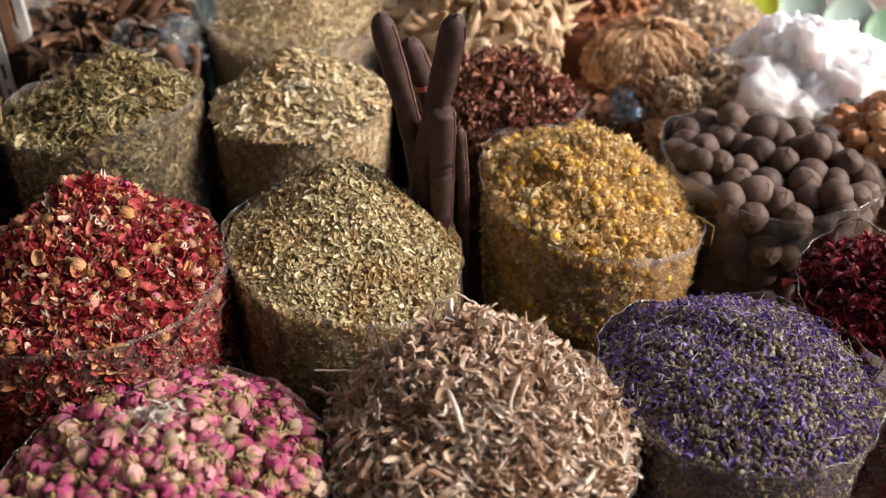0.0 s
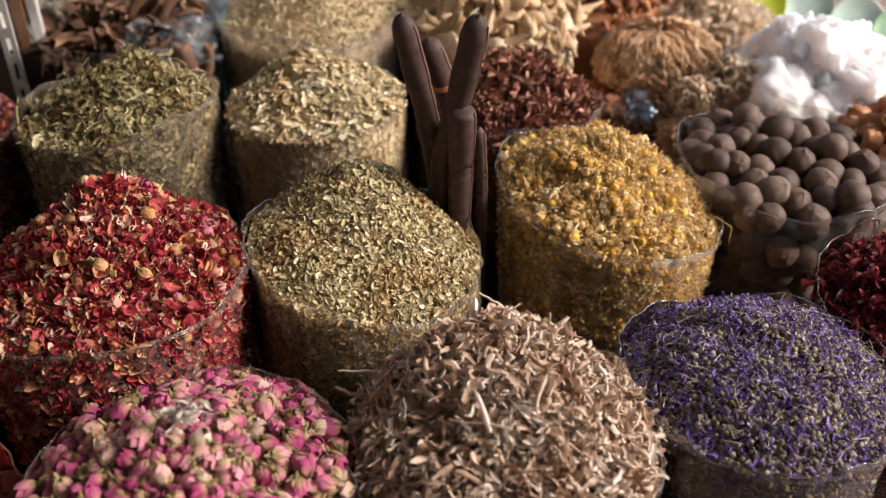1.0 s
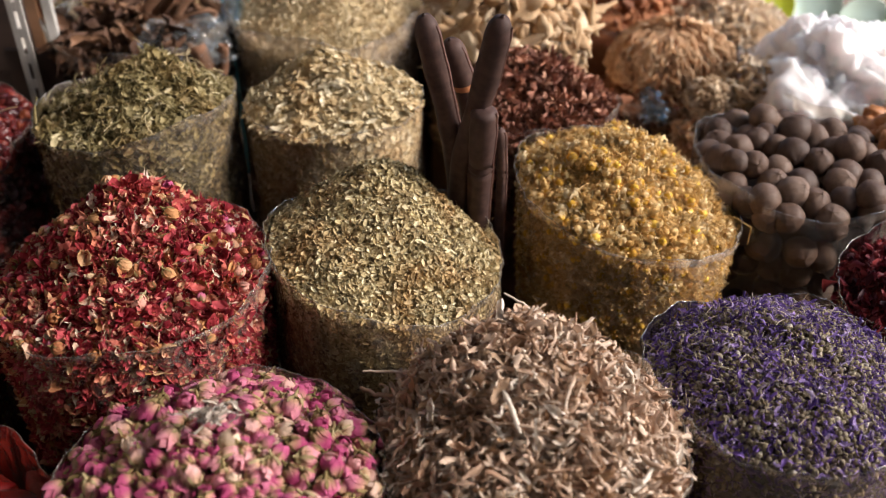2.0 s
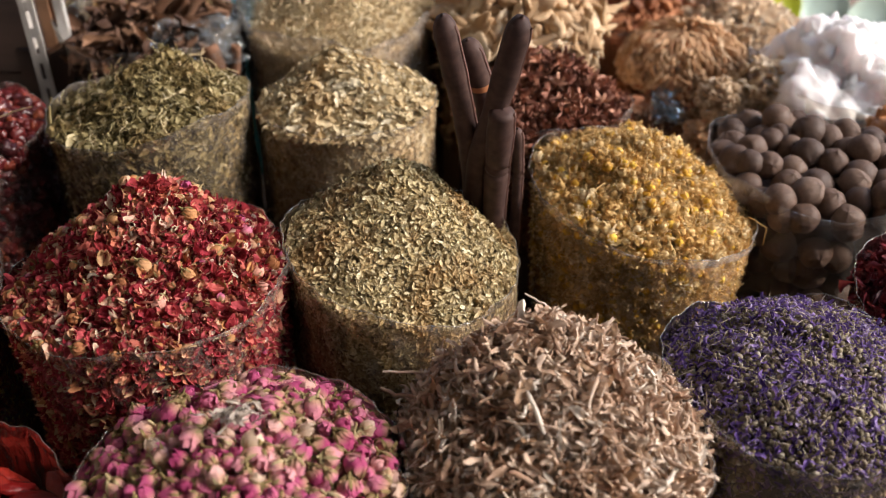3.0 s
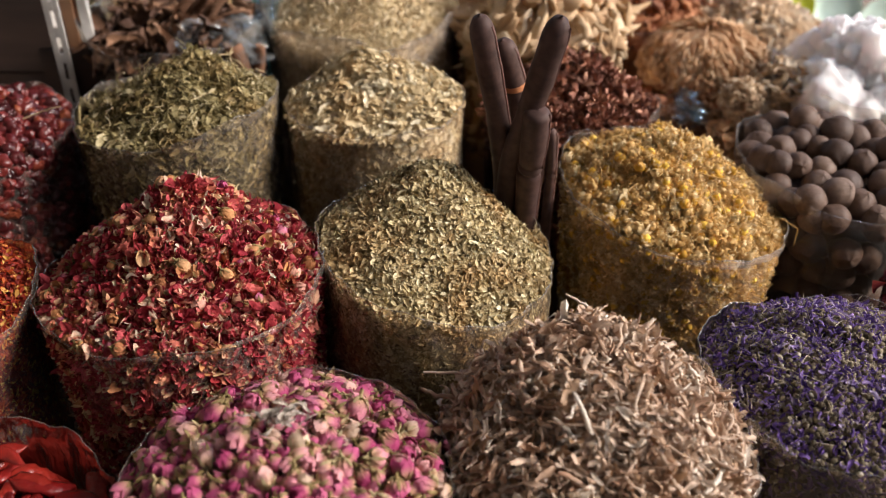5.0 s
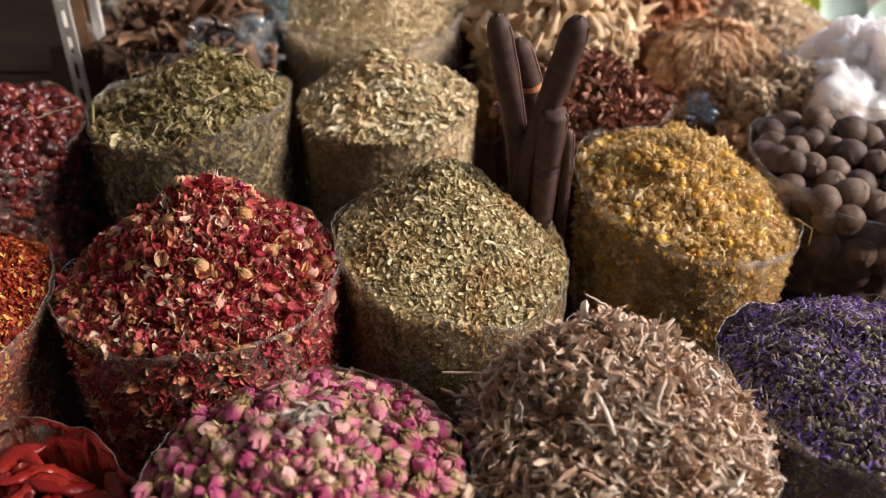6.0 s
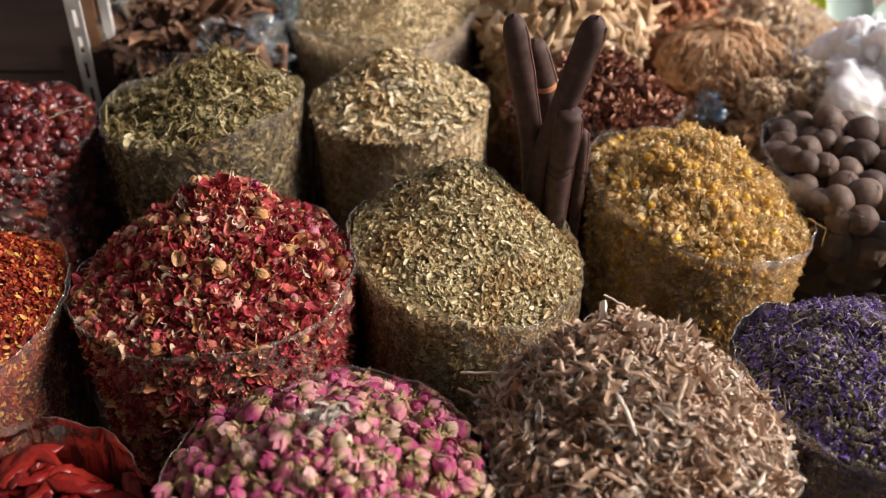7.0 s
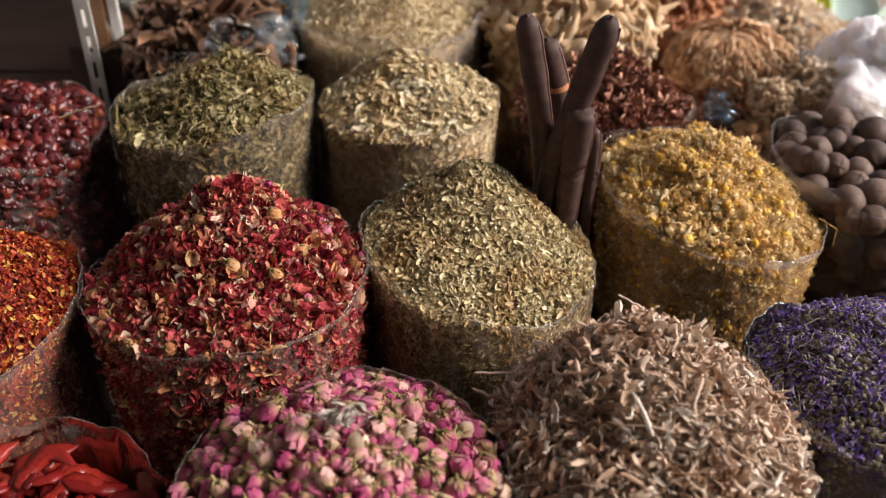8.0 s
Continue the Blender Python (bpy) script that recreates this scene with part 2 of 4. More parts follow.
WOOD = plain("dark_wood", (0.045, 0.026, 0.020), 0.6, 22, 0.8, stretch=(0.12, 1, 1))
PLANK = plain("brown_wood", (0.20, 0.10, 0.05), 0.6, 22)
CLOTH = plain("brown_cloth", (0.24, 0.18, 0.14), 0.9, 60)
STEEL = plain("grey_steel", (0.45, 0.43, 0.40), 0.45, 40, 0.25)
WALL = plain("dim_plaster", (0.36, 0.33, 0.30), 0.9, 6)
PAVE = plain("lane_paving", (0.26, 0.24, 0.22), 0.85, 9)


# ---- small shapes: arrays of points (x, y, z, along), triangles and a material number for each ----
rng = np.random.default_rng(7)


def patch(nu, nv, fn):
    v, f = [], []
    for i in range(nu + 1):
        for j in range(nv + 1):
            v.append(fn(i / nu, j / nv * 2 - 1))
    for i in range(nu):
        for j in range(nv):
            a = i * (nv + 1) + j
            f += [(a, a + nv + 1, a + 1), (a + 1, a + nv + 1, a + nv + 2)]
    return np.array(v, float), np.array(f, int)


def tube(points, radii, sides=5):
    pts = np.array(points, float)
    v, f = [], []
    for k, (p, r) in enumerate(zip(pts, radii)):
        d = pts[min(k + 1, len(pts) - 1)] - pts[max(k - 1, 0)]
        d = d / (np.linalg.norm(d) + 1e-9)
        a = np.cross(d, (0.13, 0.21, 0.97) if abs(d[2]) < 0.9 else (1, 0, 0))
        a /= np.linalg.norm(a)
        b = np.cross(d, a)
        for s in range(sides):
            w = 2 * math.pi * s / sides
            q = p + r * (math.cos(w) * a + math.sin(w) * b)
            v.append((*q, k / (len(pts) - 1)))
    for k in range(len(pts) - 1):
        for s in range(sides):
            a, b = k * sides + s, k * sides + (s + 1) % sides
            f += [(a, b, a + sides), (b, b + sides, a + sides)]
    return np.array(v), np.array(f, int)


def ball(rings, segs, radius_fn):
    """A closed round body along z; radius_fn(v, angle) gives radius, with v from 0 (bottom) to 1 (top)."""
    v, f = [], []
    for i in range(rings + 1):
        th = math.pi * i / rings
        for j in range(segs):
            a = 2 * math.pi * j / segs
            r = radius_fn(i / rings, a)
            v.append((r * math.sin(th) * math.cos(a), r * math.sin(th) * math.sin(a), -r * math.cos(th), i / rings))
    for i in range(rings):
        for j in range(segs):
            a, b = i * segs + j, i * segs + (j + 1) % segs
            if i > 0:
                f.append((a, b, a + segs))
            if i < rings - 1:
                f.append((b, b + segs, a + segs))
    return np.array(v), np.array(f, int)


def shape(*pieces):
    """Joins (points, triangles, material number) into one small shape."""
    vs, fs, ms, n = [], [], [], 0
    for v, f, m in pieces:
        vs.append(v)
        fs.append(f + n)
        ms.append(np.full(len(f), m))
        n += len(v)
    return np.concatenate(vs), np.concatenate(fs), np.concatenate(ms)


def grown(anchor, *pieces):
    """Joins pieces that grow from one point into a single connected shape."""
    v, f, m = shape(*pieces)
    first, n, where = None, 0, np.arange(len(v))
    for q, g, k in pieces:
        i = n + int(np.argmin(((q[:, :3] - anchor) ** 2).sum(1)))
        first = i if first is None else first
        where[i] = first
        n += len(q)
    f = where[f]
    used = np.unique(f)
    return v[used], np.searchsorted(used, f), m


def flake(width=0.5, curl=0.3, bend=0.3, nu=3, nv=2):
    ph, tw = rng.uniform(0, 6), rng.normal(0, 0.5)
    jag = rng.normal(0, 0.08, (nu + 1, nv + 1))

    def fn(u, v):
        w = width * 0.5 * (math.sin(math.pi * min(max(u * 0.88 + 0.06, 0), 1)) ** 0.7)
        k = jag[round(u * nu), round((v + 1) / 2 * nv)]
        return (u - 0.5 + k * 0.6, v * w + k * 0.5, curl * v * v * w * 2 + bend * (u - 0.5) ** 2 + tw * v * (u - 0.5) * w + k * 0.6, u)
    return (*patch(nu, nv, fn), 0)


def petal_shape(cup=0.5, ruffle=0.12, nu=4, nv=4):
    ph = rng.uniform(0, 6, 3)
    asp = rng.uniform(0.6, 1.0)

    def fn(u, v):
        w = 0.5 * asp * math.sin(math.pi * (0.12 + 0.80 * u)) ** 0.6
        r = ruffle * (math.sin(7 * u + ph[0]) * math.cos(5 * v + ph[1]) + 0.6 * math.sin(11 * v + ph[2]) * u)
        return (u - 0.5 + r * 0.3, v * w + r * 0.4, cup * (v * v * w + (u - 0.4) ** 2) + r, u)
    return (*patch(nu, nv, fn), 0)


def curl_shape(seg=5, sides=4, thick=0.10, wild=0.5):
    """A shrivelled, twisted bit of leaf or stem."""
    p = np.zeros((seg + 1, 3))
    d = np.array([1.0, 0, 0])
    for k in range(seg):
        d = d + rng.normal(0, wild, 3)
        d /= np.linalg.norm(d)
        p[k + 1] = p[k] + d / seg
    p -= p.mean(0)
    r = [thick * (0.35 + abs(math.sin(1.3 * k + rng.uniform(0, 2)))) * (0.45 if k in (0, seg) else 1) for k in range(seg + 1)]
    return (*tube(p, r, sides), 0)


def rosebud_shape():
    """A dried bud: a small heart, two whorls of pointed petals that part at the tip, and a calyx with sepals."""
    a0, lean = rng.uniform(0, 6), rng.normal(0, 0.08, 2)
    open_ = rng.uniform(0.0, 0.12)

    def body(v, a):
        return 0.36 * (0.75 + 0.25 * math.sin(math.pi * v)) * (1 + 0.14 * math.sin(3 * a + 6 * v + a0)) * (1.2 if v > 0.8 else 1)
    b = ball(6, 9, body)
    b[0][:, 2] *= 1.1
    pieces = [(*b, 0)]
    for ring, n in ((0, 4), (1, 4)):
        for k in range(n):
            w0 = a0 + ring * 0.8 + k * 6.28 / n + rng.normal(0, 0.2)
            tall, ph, part_ = rng.uniform(0.84, 1.06) - 0.12 * ring, rng.uniform(0, 6), open_ * rng.uniform(0.3, 1.5)

            def fn(u, v, w0=w0, tall=tall, ph=ph, part_=part_, ring=ring):
                w = w0 + v * 0.95 * math.sin(math.pi * (0.22 + 0.70 * u)) + 0.1 * math.sin(5 * u + ph)
                r = 0.37 * math.sin(math.pi * (0.14 + 0.66 * u)) ** 0.8 + 0.03 + 0.035 * ring + part_ * u * u + 0.04 * v * v + 0.02 * math.sin(6 * v + ph)
                return (r * math.cos(w), r * math.sin(w), -0.42 + tall * u - 0.10 * v * v * u, 0.1 + 0.85 * u)
            pieces.append((*patch(5, 3, fn), 0))
    for k in range(5):
        w0 = a0 + 0.5 + k * 1.257
        out, ln = rng.uniform(0, 0.28), rng.uniform(0.40, 0.70)

        def fs(u, v, w0=w0, out=out, ln=ln):
            w = w0 + v * 0.27 * (1 - u) ** 0.7
            r = 0.10 + 0.34 * math.sin(math.pi * 0.5 * min(1, u * 1.6)) + out * u * u
            return (r * math.cos(w), r * math.sin(w), -0.56 + ln * u, 1)
        pieces.append((*patch(3, 1, fs), 1))
    pieces.append((*tube([(0, 0, -0.80 + lean[0]), (0.02, 0, -0.62), (0, 0, -0.48)], [0.05, 0.07, 0.17], 5), 1))
    v, f, m = grown((0, 0, -0.45), *pieces)
    v[:, :3] = v[:, [2, 0, 1]]
    return v, f, m


def chamomile_shape(eye=1):
    """A dried flower head: a knobbly dome almost hidden by shrivelled, curled petals."""
    ph = rng.uniform(0, 6, 3)
    big = 0.33 if eye else 0.26
    b = ball(7, 11, lambda v, a: big * (1 + 0.13 * math.sin(5 * a + 9 * v + ph[0]) * math.sin(8 * v + ph[1]) + rng.normal(0, 0.06)))
    pieces = [(*b, eye)]
    for k in range(13):
        w0 = k * 0.48 + rng.normal(0, 0.25)
        up, ln, roll, turn = rng.uniform(-0.5, 0.4), rng.uniform(0.22, 0.48), rng.uniform(1.2, 3.0), rng.normal(0, 0.6)

        def fn(u, v, w0=w0, up=up, ln=ln, roll=roll, turn=turn):
            w = w0 + turn * u * u + v * 0.22 * (1 - 0.3 * u)
            r = 0.24 + ln * math.sin(roll * u) / roll * 1.1
            return (r * math.cos(w), r * math.sin(w), -0.10 + up * u * 0.5 + ln * (1 - math.cos(roll * u)) / roll + 0.14 * v * v * u, u)
        pieces.append((*patch(4, 1, fn), 0))
    return grown((0, 0, -0.25), *pieces)


def star_shape():
    """A star of eight boat-shaped pods that meet in the middle."""
    pieces = []
    for k in range(8):
        w = 2 * math.pi * k / 8 + rng.normal(0, 0.1)
        ln, up = rng.uniform(0.36, 0.56), rng.uniform(-0.04, 0.14)

        def fn(u, v, w=w, ln=ln, up=up):
            x = ln * u
            y = v * 0.082 * math.sin(math.pi * (0.9 * u)) ** 0.8
            return (x * math.cos(w) - y * math.sin(w), x * math.sin(w) + y * math.cos(w), up * u + 0.14 * v * v * min(1, 3 * u), u)
        pieces.append((*patch(4, 2, fn), 0))
    v, f, m = shape(*pieces)
    middle = np.abs(v[:, :2]).max(1) < 1e-6
    first = int(np.nonzero(middle)[0][0])
    f = np.where(middle[f], first, f)
    good = (f[:, 0] != f[:, 1]) & (f[:, 1] != f[:, 2]) & (f[:, 0] != f[:, 2])
    f, m = f[good], m[good]
    used = np.unique(f)
    return v[used], np.searchsorted(used, f), m


def round_shape(rings=8, segs=12, wrinkle=0.05, flat=1.0, nub=0.0):
    ph = rng.uniform(0, 6, 4)

    def fn(v, a):
        r = 0.5 * (1 + wrinkle * (math.sin(3 * a + ph[0] + 4 * v) * math.sin(5 * v + ph[1]) + 0.6 * math.sin(6 * a + ph[2]) * math.sin(9 * v + ph[3])))
        return r + (nub if v > 0.97 else 0)
    v, f = ball(rings, segs, fn)
    v[:, 2] *= flat
    return v, f, np.zeros(len(f), int)


def chili_shape():
    bend = rng.uniform(0.1, 0.35)
    ph = rng.uniform(0, 6)
    pts, rad = [], []
    for k in range(10):
        u = k / 9
        pts.append((u - 0.5, bend * math.sin(math.pi * u) + 0.03 * math.sin(9 * u + ph), 0.04 * math.sin(7 * u + ph)))
        rad.append(0.155 * (math.sin(math.pi * (0.10 + 0.84 * u)) ** 0.6) * (1 + 0.14 * math.sin(12 * u + ph) + 0.10 * math.sin(25 * u)) * (0.5 if k == 9 else 1))
    pts = [(-0.53, pts[0][1], pts[0][2]), *pts, (0.535, pts[-1][1], pts[-1][2])]
    rad = [0.02, *rad, 0.006]
    v, f = tube(pts, rad, 8)
    v[:, 2] *= 0.6
    v[:, 1] *= 1.3
    return shape((v, f, 0))


def crystal_shape():
    """A broken crystal: a slanted block with uneven corners and one chipped end."""
    v = np.array([(x, y, z, 0.5) for x in (-1, 0.2, 1) for y, z in ((-1, -1), (1, -1), (1, 1), (-1, 1))], float)
    v[:, :3] += rng.normal(0, 0.16, (12, 3))
    v[8:, 1:3] *= rng.uniform(0.35, 0.8)
    v[:, :3] *= (0.5, rng.uniform(0.25, 0.42), rng.uniform(0.20, 0.36))
    f = [(0, 1, 2), (0, 2, 3), (8, 10, 9), (8, 11, 10)]
    for i in (0, 4):
        for j in range(4):
            k = (j + 1) % 4
            f += [(i + j, i + 4 + j, i + k), (i + k, i + 4 + j, i + 4 + k)]
    return v, np.array(f), np.zeros(len(f), int)


def crumple_shape(roll=1.5, bend=0.5, width=0.16, nu=5, nv=4):
    """A leaf that has dried into a loose, bent roll."""
    ph = rng.uniform(0, 6, 3)

    def fn(u, v):
        w = width * (math.sin(math.pi * (0.1 + 0.82 * u)) ** 0.6) * (1 + 0.3 * math.sin(9 * u + ph[0]))
        a = v * roll * (0.8 + 0.4 * math.sin(4 * u + ph[1]))
        k = u - 0.5
        return (k + 0.04 * math.sin(7 * v + ph[2]), w * math.sin(a) + bend * 0.35 * math.sin(2.6 * k + ph[1]), w * (1 - math.cos(a)) + bend * k * k + 0.05 * math.sin(8 * u + ph[2]), u)
    return (*patch(nu, nv, fn), 0)


def one(s):
    """A shape out of a single piece."""
    return shape(s)


# ---- building ----
def mesh_from(name, v, f, mi, materials, smooth=False):
    me = bpy.data.meshes.new(name)
    me.vertices.add(len(v))
    me.vertices.foreach_set("co", np.ascontiguousarray(v[:, :3], dtype=np.float32).ravel())
    me.loops.add(len(f) * 3)
    me.loops.foreach_set("vertex_index", np.ascontiguousarray(f, dtype=np.int32).ravel())
    me.polygons.add(len(f))
    me.polygons.foreach_set("loop_start", np.arange(0, len(f) * 3, 3, dtype=np.int32))
    me.polygons.foreach_set("material_index", np.ascontiguousarray(mi, dtype=np.int32))
    me.polygons.foreach_set("use_smooth", np.full(len(f), smooth))
    if v.shape[1] > 3:
        a = me.attributes.new("along", 'FLOAT', 'POINT')
        a.data.foreach_set("value", np.ascontiguousarray(v[:, 3], dtype=np.float32))
    me.update(calc_edges=True)
    for m in materials:
        me.materials.append(m)
    return me


def part(name, bm, material, parent, label=""):
    me = bpy.data.meshes.new(name)
    bm.to_mesh(me)
    bm.free()
    me.materials.append(material)
    ob = new(name, me)
    ob.parent = parent
    if label:
        ob["label"] = label
    return ob


def placed(shapes, pos, rot, size, which):
    """All copies of the shapes as joined arrays."""
    vs, fs, ms, n = [], [], [], 0
    for k, (v, f, m) in enumerate(shapes):
        idx = np.nonzero(which == k)[0]
        if not len(idx):
            continue
        p = np.einsum('nij,vj->nvi', rot[idx], v[:, :3]) * size[idx][:, None, None] + pos[idx][:, None, :]
        al = np.broadcast_to(v[:, 3], (len(idx), len(v)))[..., None]
        vs.append(np.concatenate([p, al], 2).reshape(-1, 4))
        fs.append((f[None] + (np.arange(len(idx)) * len(v))[:, None, None]).reshape(-1, 3) + n)
        ms.append(np.tile(m, len(idx)))
        n += len(idx) * len(v)
    return np.concatenate(vs), np.concatenate(fs), np.concatenate(ms)


def frames_for(normals, tilt):
    """Turns whose z axis follows the normals, shaken by tilt, with a random heading."""
    n = normals + rng.normal(0, tilt, normals.shape)
    n /= np.linalg.norm(n, axis=1)[:, None]
    h = rng.normal(0, 1, normals.shape)
    x = np.cross(h, n)
    x /= np.linalg.norm(x, axis=1)[:, None]
    y = np.cross(n, x)
    return np.stack([x, y, n], 2)


def spaced(p, n):
    """Picks n of the points so that they keep their distance from one another."""
    best = np.full(len(p), np.inf)
    keep, k = [], 0
    for i in range(n):
        keep.append(k)
        best = np.minimum(best, ((p - p[k]) ** 2).sum(1))
        best[k] = -1
        pool = rng.integers(0, len(p), 24)
        k = int(pool[np.argmax(best[pool])])
    return np.array(keep)


class Sack:
    """The form of a filled bag: a round side up to the rim, and a heap above it."""

    def __init__(self, x, y, rim, r, top, base=0.95, power=1.25, lump=0.004, lip=0.010, seed=0, flare=0.15, slope=(0, 0)):
        c = at(x, y, rim)
        self.x, self.y, self.h = c.x, c.y, c.z - TABLE
        self.r, self.base, self.power, self.lump, self.lip, self.seed, self.flare = r * K, base, power, lump, lip, seed, flare
        t = at(*top)
        self.ax, self.ay, self.ah = t.x - c.x, t.y - c.y, t.z - c.z
        self.slope = slope
        g = np.random.default_rng(100 + seed)
        self.w = g.uniform(0, 6.28, 6)

    def wob(self, a):
        w = self.w
        return 1 + 0.009 * np.sin(2 * a + w[0]) + 0.008 * np.sin(3 * a + w[1]) + 0.005 * np.sin(5 * a + w[2])

    def rim_z(self, a):
        w = self.w
        return self.h + 0.004 * np.sin(a + w[3]) + 0.003 * np.sin(2 * a + w[4]) + self.r * (self.slope[0] * np.cos(a) + self.slope[1] * np.sin(a))

    def rad(self, a, z):
        k = np.clip(z / self.h, 0, 1.3)
        return self.r * self.wob(a) * (self.base + (1 - self.base) * k) * (1 + 0.02 * np.sin(3.0 * k + self.w[5]))

    def top(self, a, u):
        rz = self.rim_z(a)
        rr = self.rad(a, rz) * 0.985
        x = self.ax * (1 - u) + rr * np.cos(a) * u
        y = self.ay * (1 - u) + rr * np.sin(a) * u
        dome = 1 - u ** self.power
        soft = self.ah * (np.sqrt(np.minimum(1, u * u + 0.012)) - u) if self.power < 1.6 else 0
        lump = self.lump * (np.sin(34 * x / self.r / 3 + self.w[1]) * np.sin(31 * y / self.r / 3 + self.w[2]) + 0.7 * np.sin(19 * (x + y) / self.r / 3 + self.w[4]))
        z = rz * u + self.h * (1 - u) + self.ah * dome - soft + lump * (1 - u * 0.7)
        return np.stack([x, y, z], -1)

    def on_top(self, n, edge=1.0, even=False):
        k = n * 5 if even else n
        a = rng.uniform(0, 2 * math.pi, k)
        u = np.sqrt(rng.uniform(0, 1, k)) * edge
        p, e = self.top(a, u), 0.02
        if even:
            keep = spaced(p, n)
            a, u, p = a[keep], u[keep], p[keep]
        du = self.top(a, np.minimum(u + e, 1.02)) - self.top(a, np.maximum(u - e, 0))
        da = self.top(a + e, u + 1e-3) - self.top(a - e, u + 1e-3)
        nn = np.cross(du, da)
        nn /= np.linalg.norm(nn, axis=1)[:, None] + 1e-12
        nn *= np.sign(nn[:, 2:3] + 1e-9)
        return p, nn

    def on_side(self, n, deep, even=False):
        k = n * 5 if even else n
        a = np.where(rng.uniform(0, 1, k) < 0.85, rng.uniform(math.pi * 0.92, math.pi * 2.08, k), rng.uniform(0, 2 * math.pi, k))
        z = self.rim_z(a) - deep * rng.uniform(0, 1, k)
        r = self.rad(a, z)
        p = np.stack([r * np.cos(a), r * np.sin(a), z], -1)
        if even:
            keep = spaced(p, n)
            a, p = a[keep], p[keep]
        return p, np.stack([np.cos(a), np.sin(a), np.full(n, 0.05)], -1)


def spice_bag(s, label, film=None, high=0.0, hem_film=None):
    """A clear plastic bag, open at the top, its film standing a little above the filling."""
    ob = tagged(new("spice_bag"), label, "plastic bag", "bags of dried goods")
    ob.location = (s.x, s.y, TABLE)
    NA, NZ = 120, 22
    A = np.linspace(0, 2 * math.pi, NA, endpoint=False)
    g = np.random.default_rng(500 + s.seed)
    q = g.uniform(0, 6.28, 8)
    lip = s.lip * (1.0 + 0.45 * np.sin(2 * A + q[0]) + 0.3 * np.sin(5 * A + q[1]) + 0.15 * np.sin(11 * A + q[2])) + high
    lip = np.maximum(lip, 0.002)
    v = []
    for i in range(NZ + 1):
        k = i / NZ
        if k < 0.8:
            z = s.rim_z(A) * (k / 0.8)
            out = np.zeros(NA)
        else:
            z = s.rim_z(A) + lip * ((k - 0.8) / 0.2)
            out = s.flare * lip * ((k - 0.8) / 0.2)
        r = s.rad(A, z) + 0.0022 + out
        r = r + 0.0009 * np.sin(23 * A + 5 * k + q[3]) + 0.0007 * np.sin(41 * A - 9 * k + q[4]) + 0.0008 * np.sin(9 * A + 31 * k + q[5])
        v.append(np.stack([r * np.cos(A), r * np.sin(A), z, np.full(NA, k)], -1))
    edge = v[-1][:, :3]
    v = np.concatenate(v)
    f = []
    for i in range(NZ):
        for j in range(NA):
            a, b = i * NA + j, i * NA + (j + 1) % NA
            f += [(a, b, a + NA), (b, b + NA, a + NA)]
    me = mesh_from("film", v, np.array(f), np.zeros(len(f), int), [film or FILM], True)
    sheet = new("film", me)
    sheet.parent = ob
    sheet.visible_shadow = False
    hem_film = hem_film or HEM
    hv = []
    for k in (0.0, 0.5, 1.0):
        z = s.rim_z(A) + lip * (0.35 + 0.65 * k) - 0.001 * (1 + np.sin(7 * A + q[6]))
        r = np.hypot(edge[:, 0], edge[:, 1]) + 0.0007 + 0.0008 * np.sin(3.14 * k) - (1 - k) * s.flare * lip * 0.65
        hv.append(np.stack([r * np.cos(A), r * np.sin(A), z, np.full(NA, k)], -1))
    hf = [t for i in range(2) for j in range(NA) for t in ((i * NA + j, i * NA + (j + 1) % NA, i * NA + j + NA), (i * NA + (j + 1) % NA, i * NA + (j + 1) % NA + NA, i * NA + j + NA))]
    hem = new("folded_edge", mesh_from("folded_edge", np.concatenate(hv), np.array(hf), np.zeros(len(hf), int), [hem_film], True))
    hem.parent = sheet
    hem.visible_shadow = False
    pts = np.concatenate([edge, edge[:1]])
    tv, tf = tube(pts, [0.0005] * len(pts), 4)
    new("rim", mesh_from("rim", tv, tf, np.zeros(len(tf), int), [RIM], True)).parent = ob
    return ob


def heap(s, name, label, category, core_material, deep=None, sink=0.004):
    """The filling of a bag: a solid core, to which the loose pieces are added."""
    ob = tagged(new(name), label, category, "heaps of dried goods")
    ob.location = (s.x, s.y, TABLE)
    NA, NU = 72, 14
    A = np.linspace(0, 2 * math.pi, NA, endpoint=False)
    rows = []
    for z in (0.0, 0.25, 0.5, 0.75, 0.95):
        zz = s.rim_z(A) * z
        r = s.rad(A, zz) - sink
        rows.append(np.stack([r * np.cos(A), r * np.sin(A), zz, zz], -1))
    for i in range(NU, 0, -1):
        p = s.top(A, np.full(NA, i / NU))
        p[:, 2] -= sink
        p[:, :2] *= 1 - sink / s.r
        rows.append(np.concatenate([p, p[:, 2:]], 1))
    v = np.concatenate(rows)
    f = []
    for i in range(len(rows) - 1):
        for j in range(NA):
            a, b = i * NA + j, i * NA + (j + 1) % NA
            f += [(a, b, a + NA), (b, b + NA, a + NA)]
    last = (len(rows) - 1) * NA
    f += [(last, last + j, last + j + 1) for j in range(1, NA - 1)]
    new("packed_filling", mesh_from("packed_filling", v, np.array(f), np.zeros(len(f), int), [core_material], True)).parent = ob
    return ob


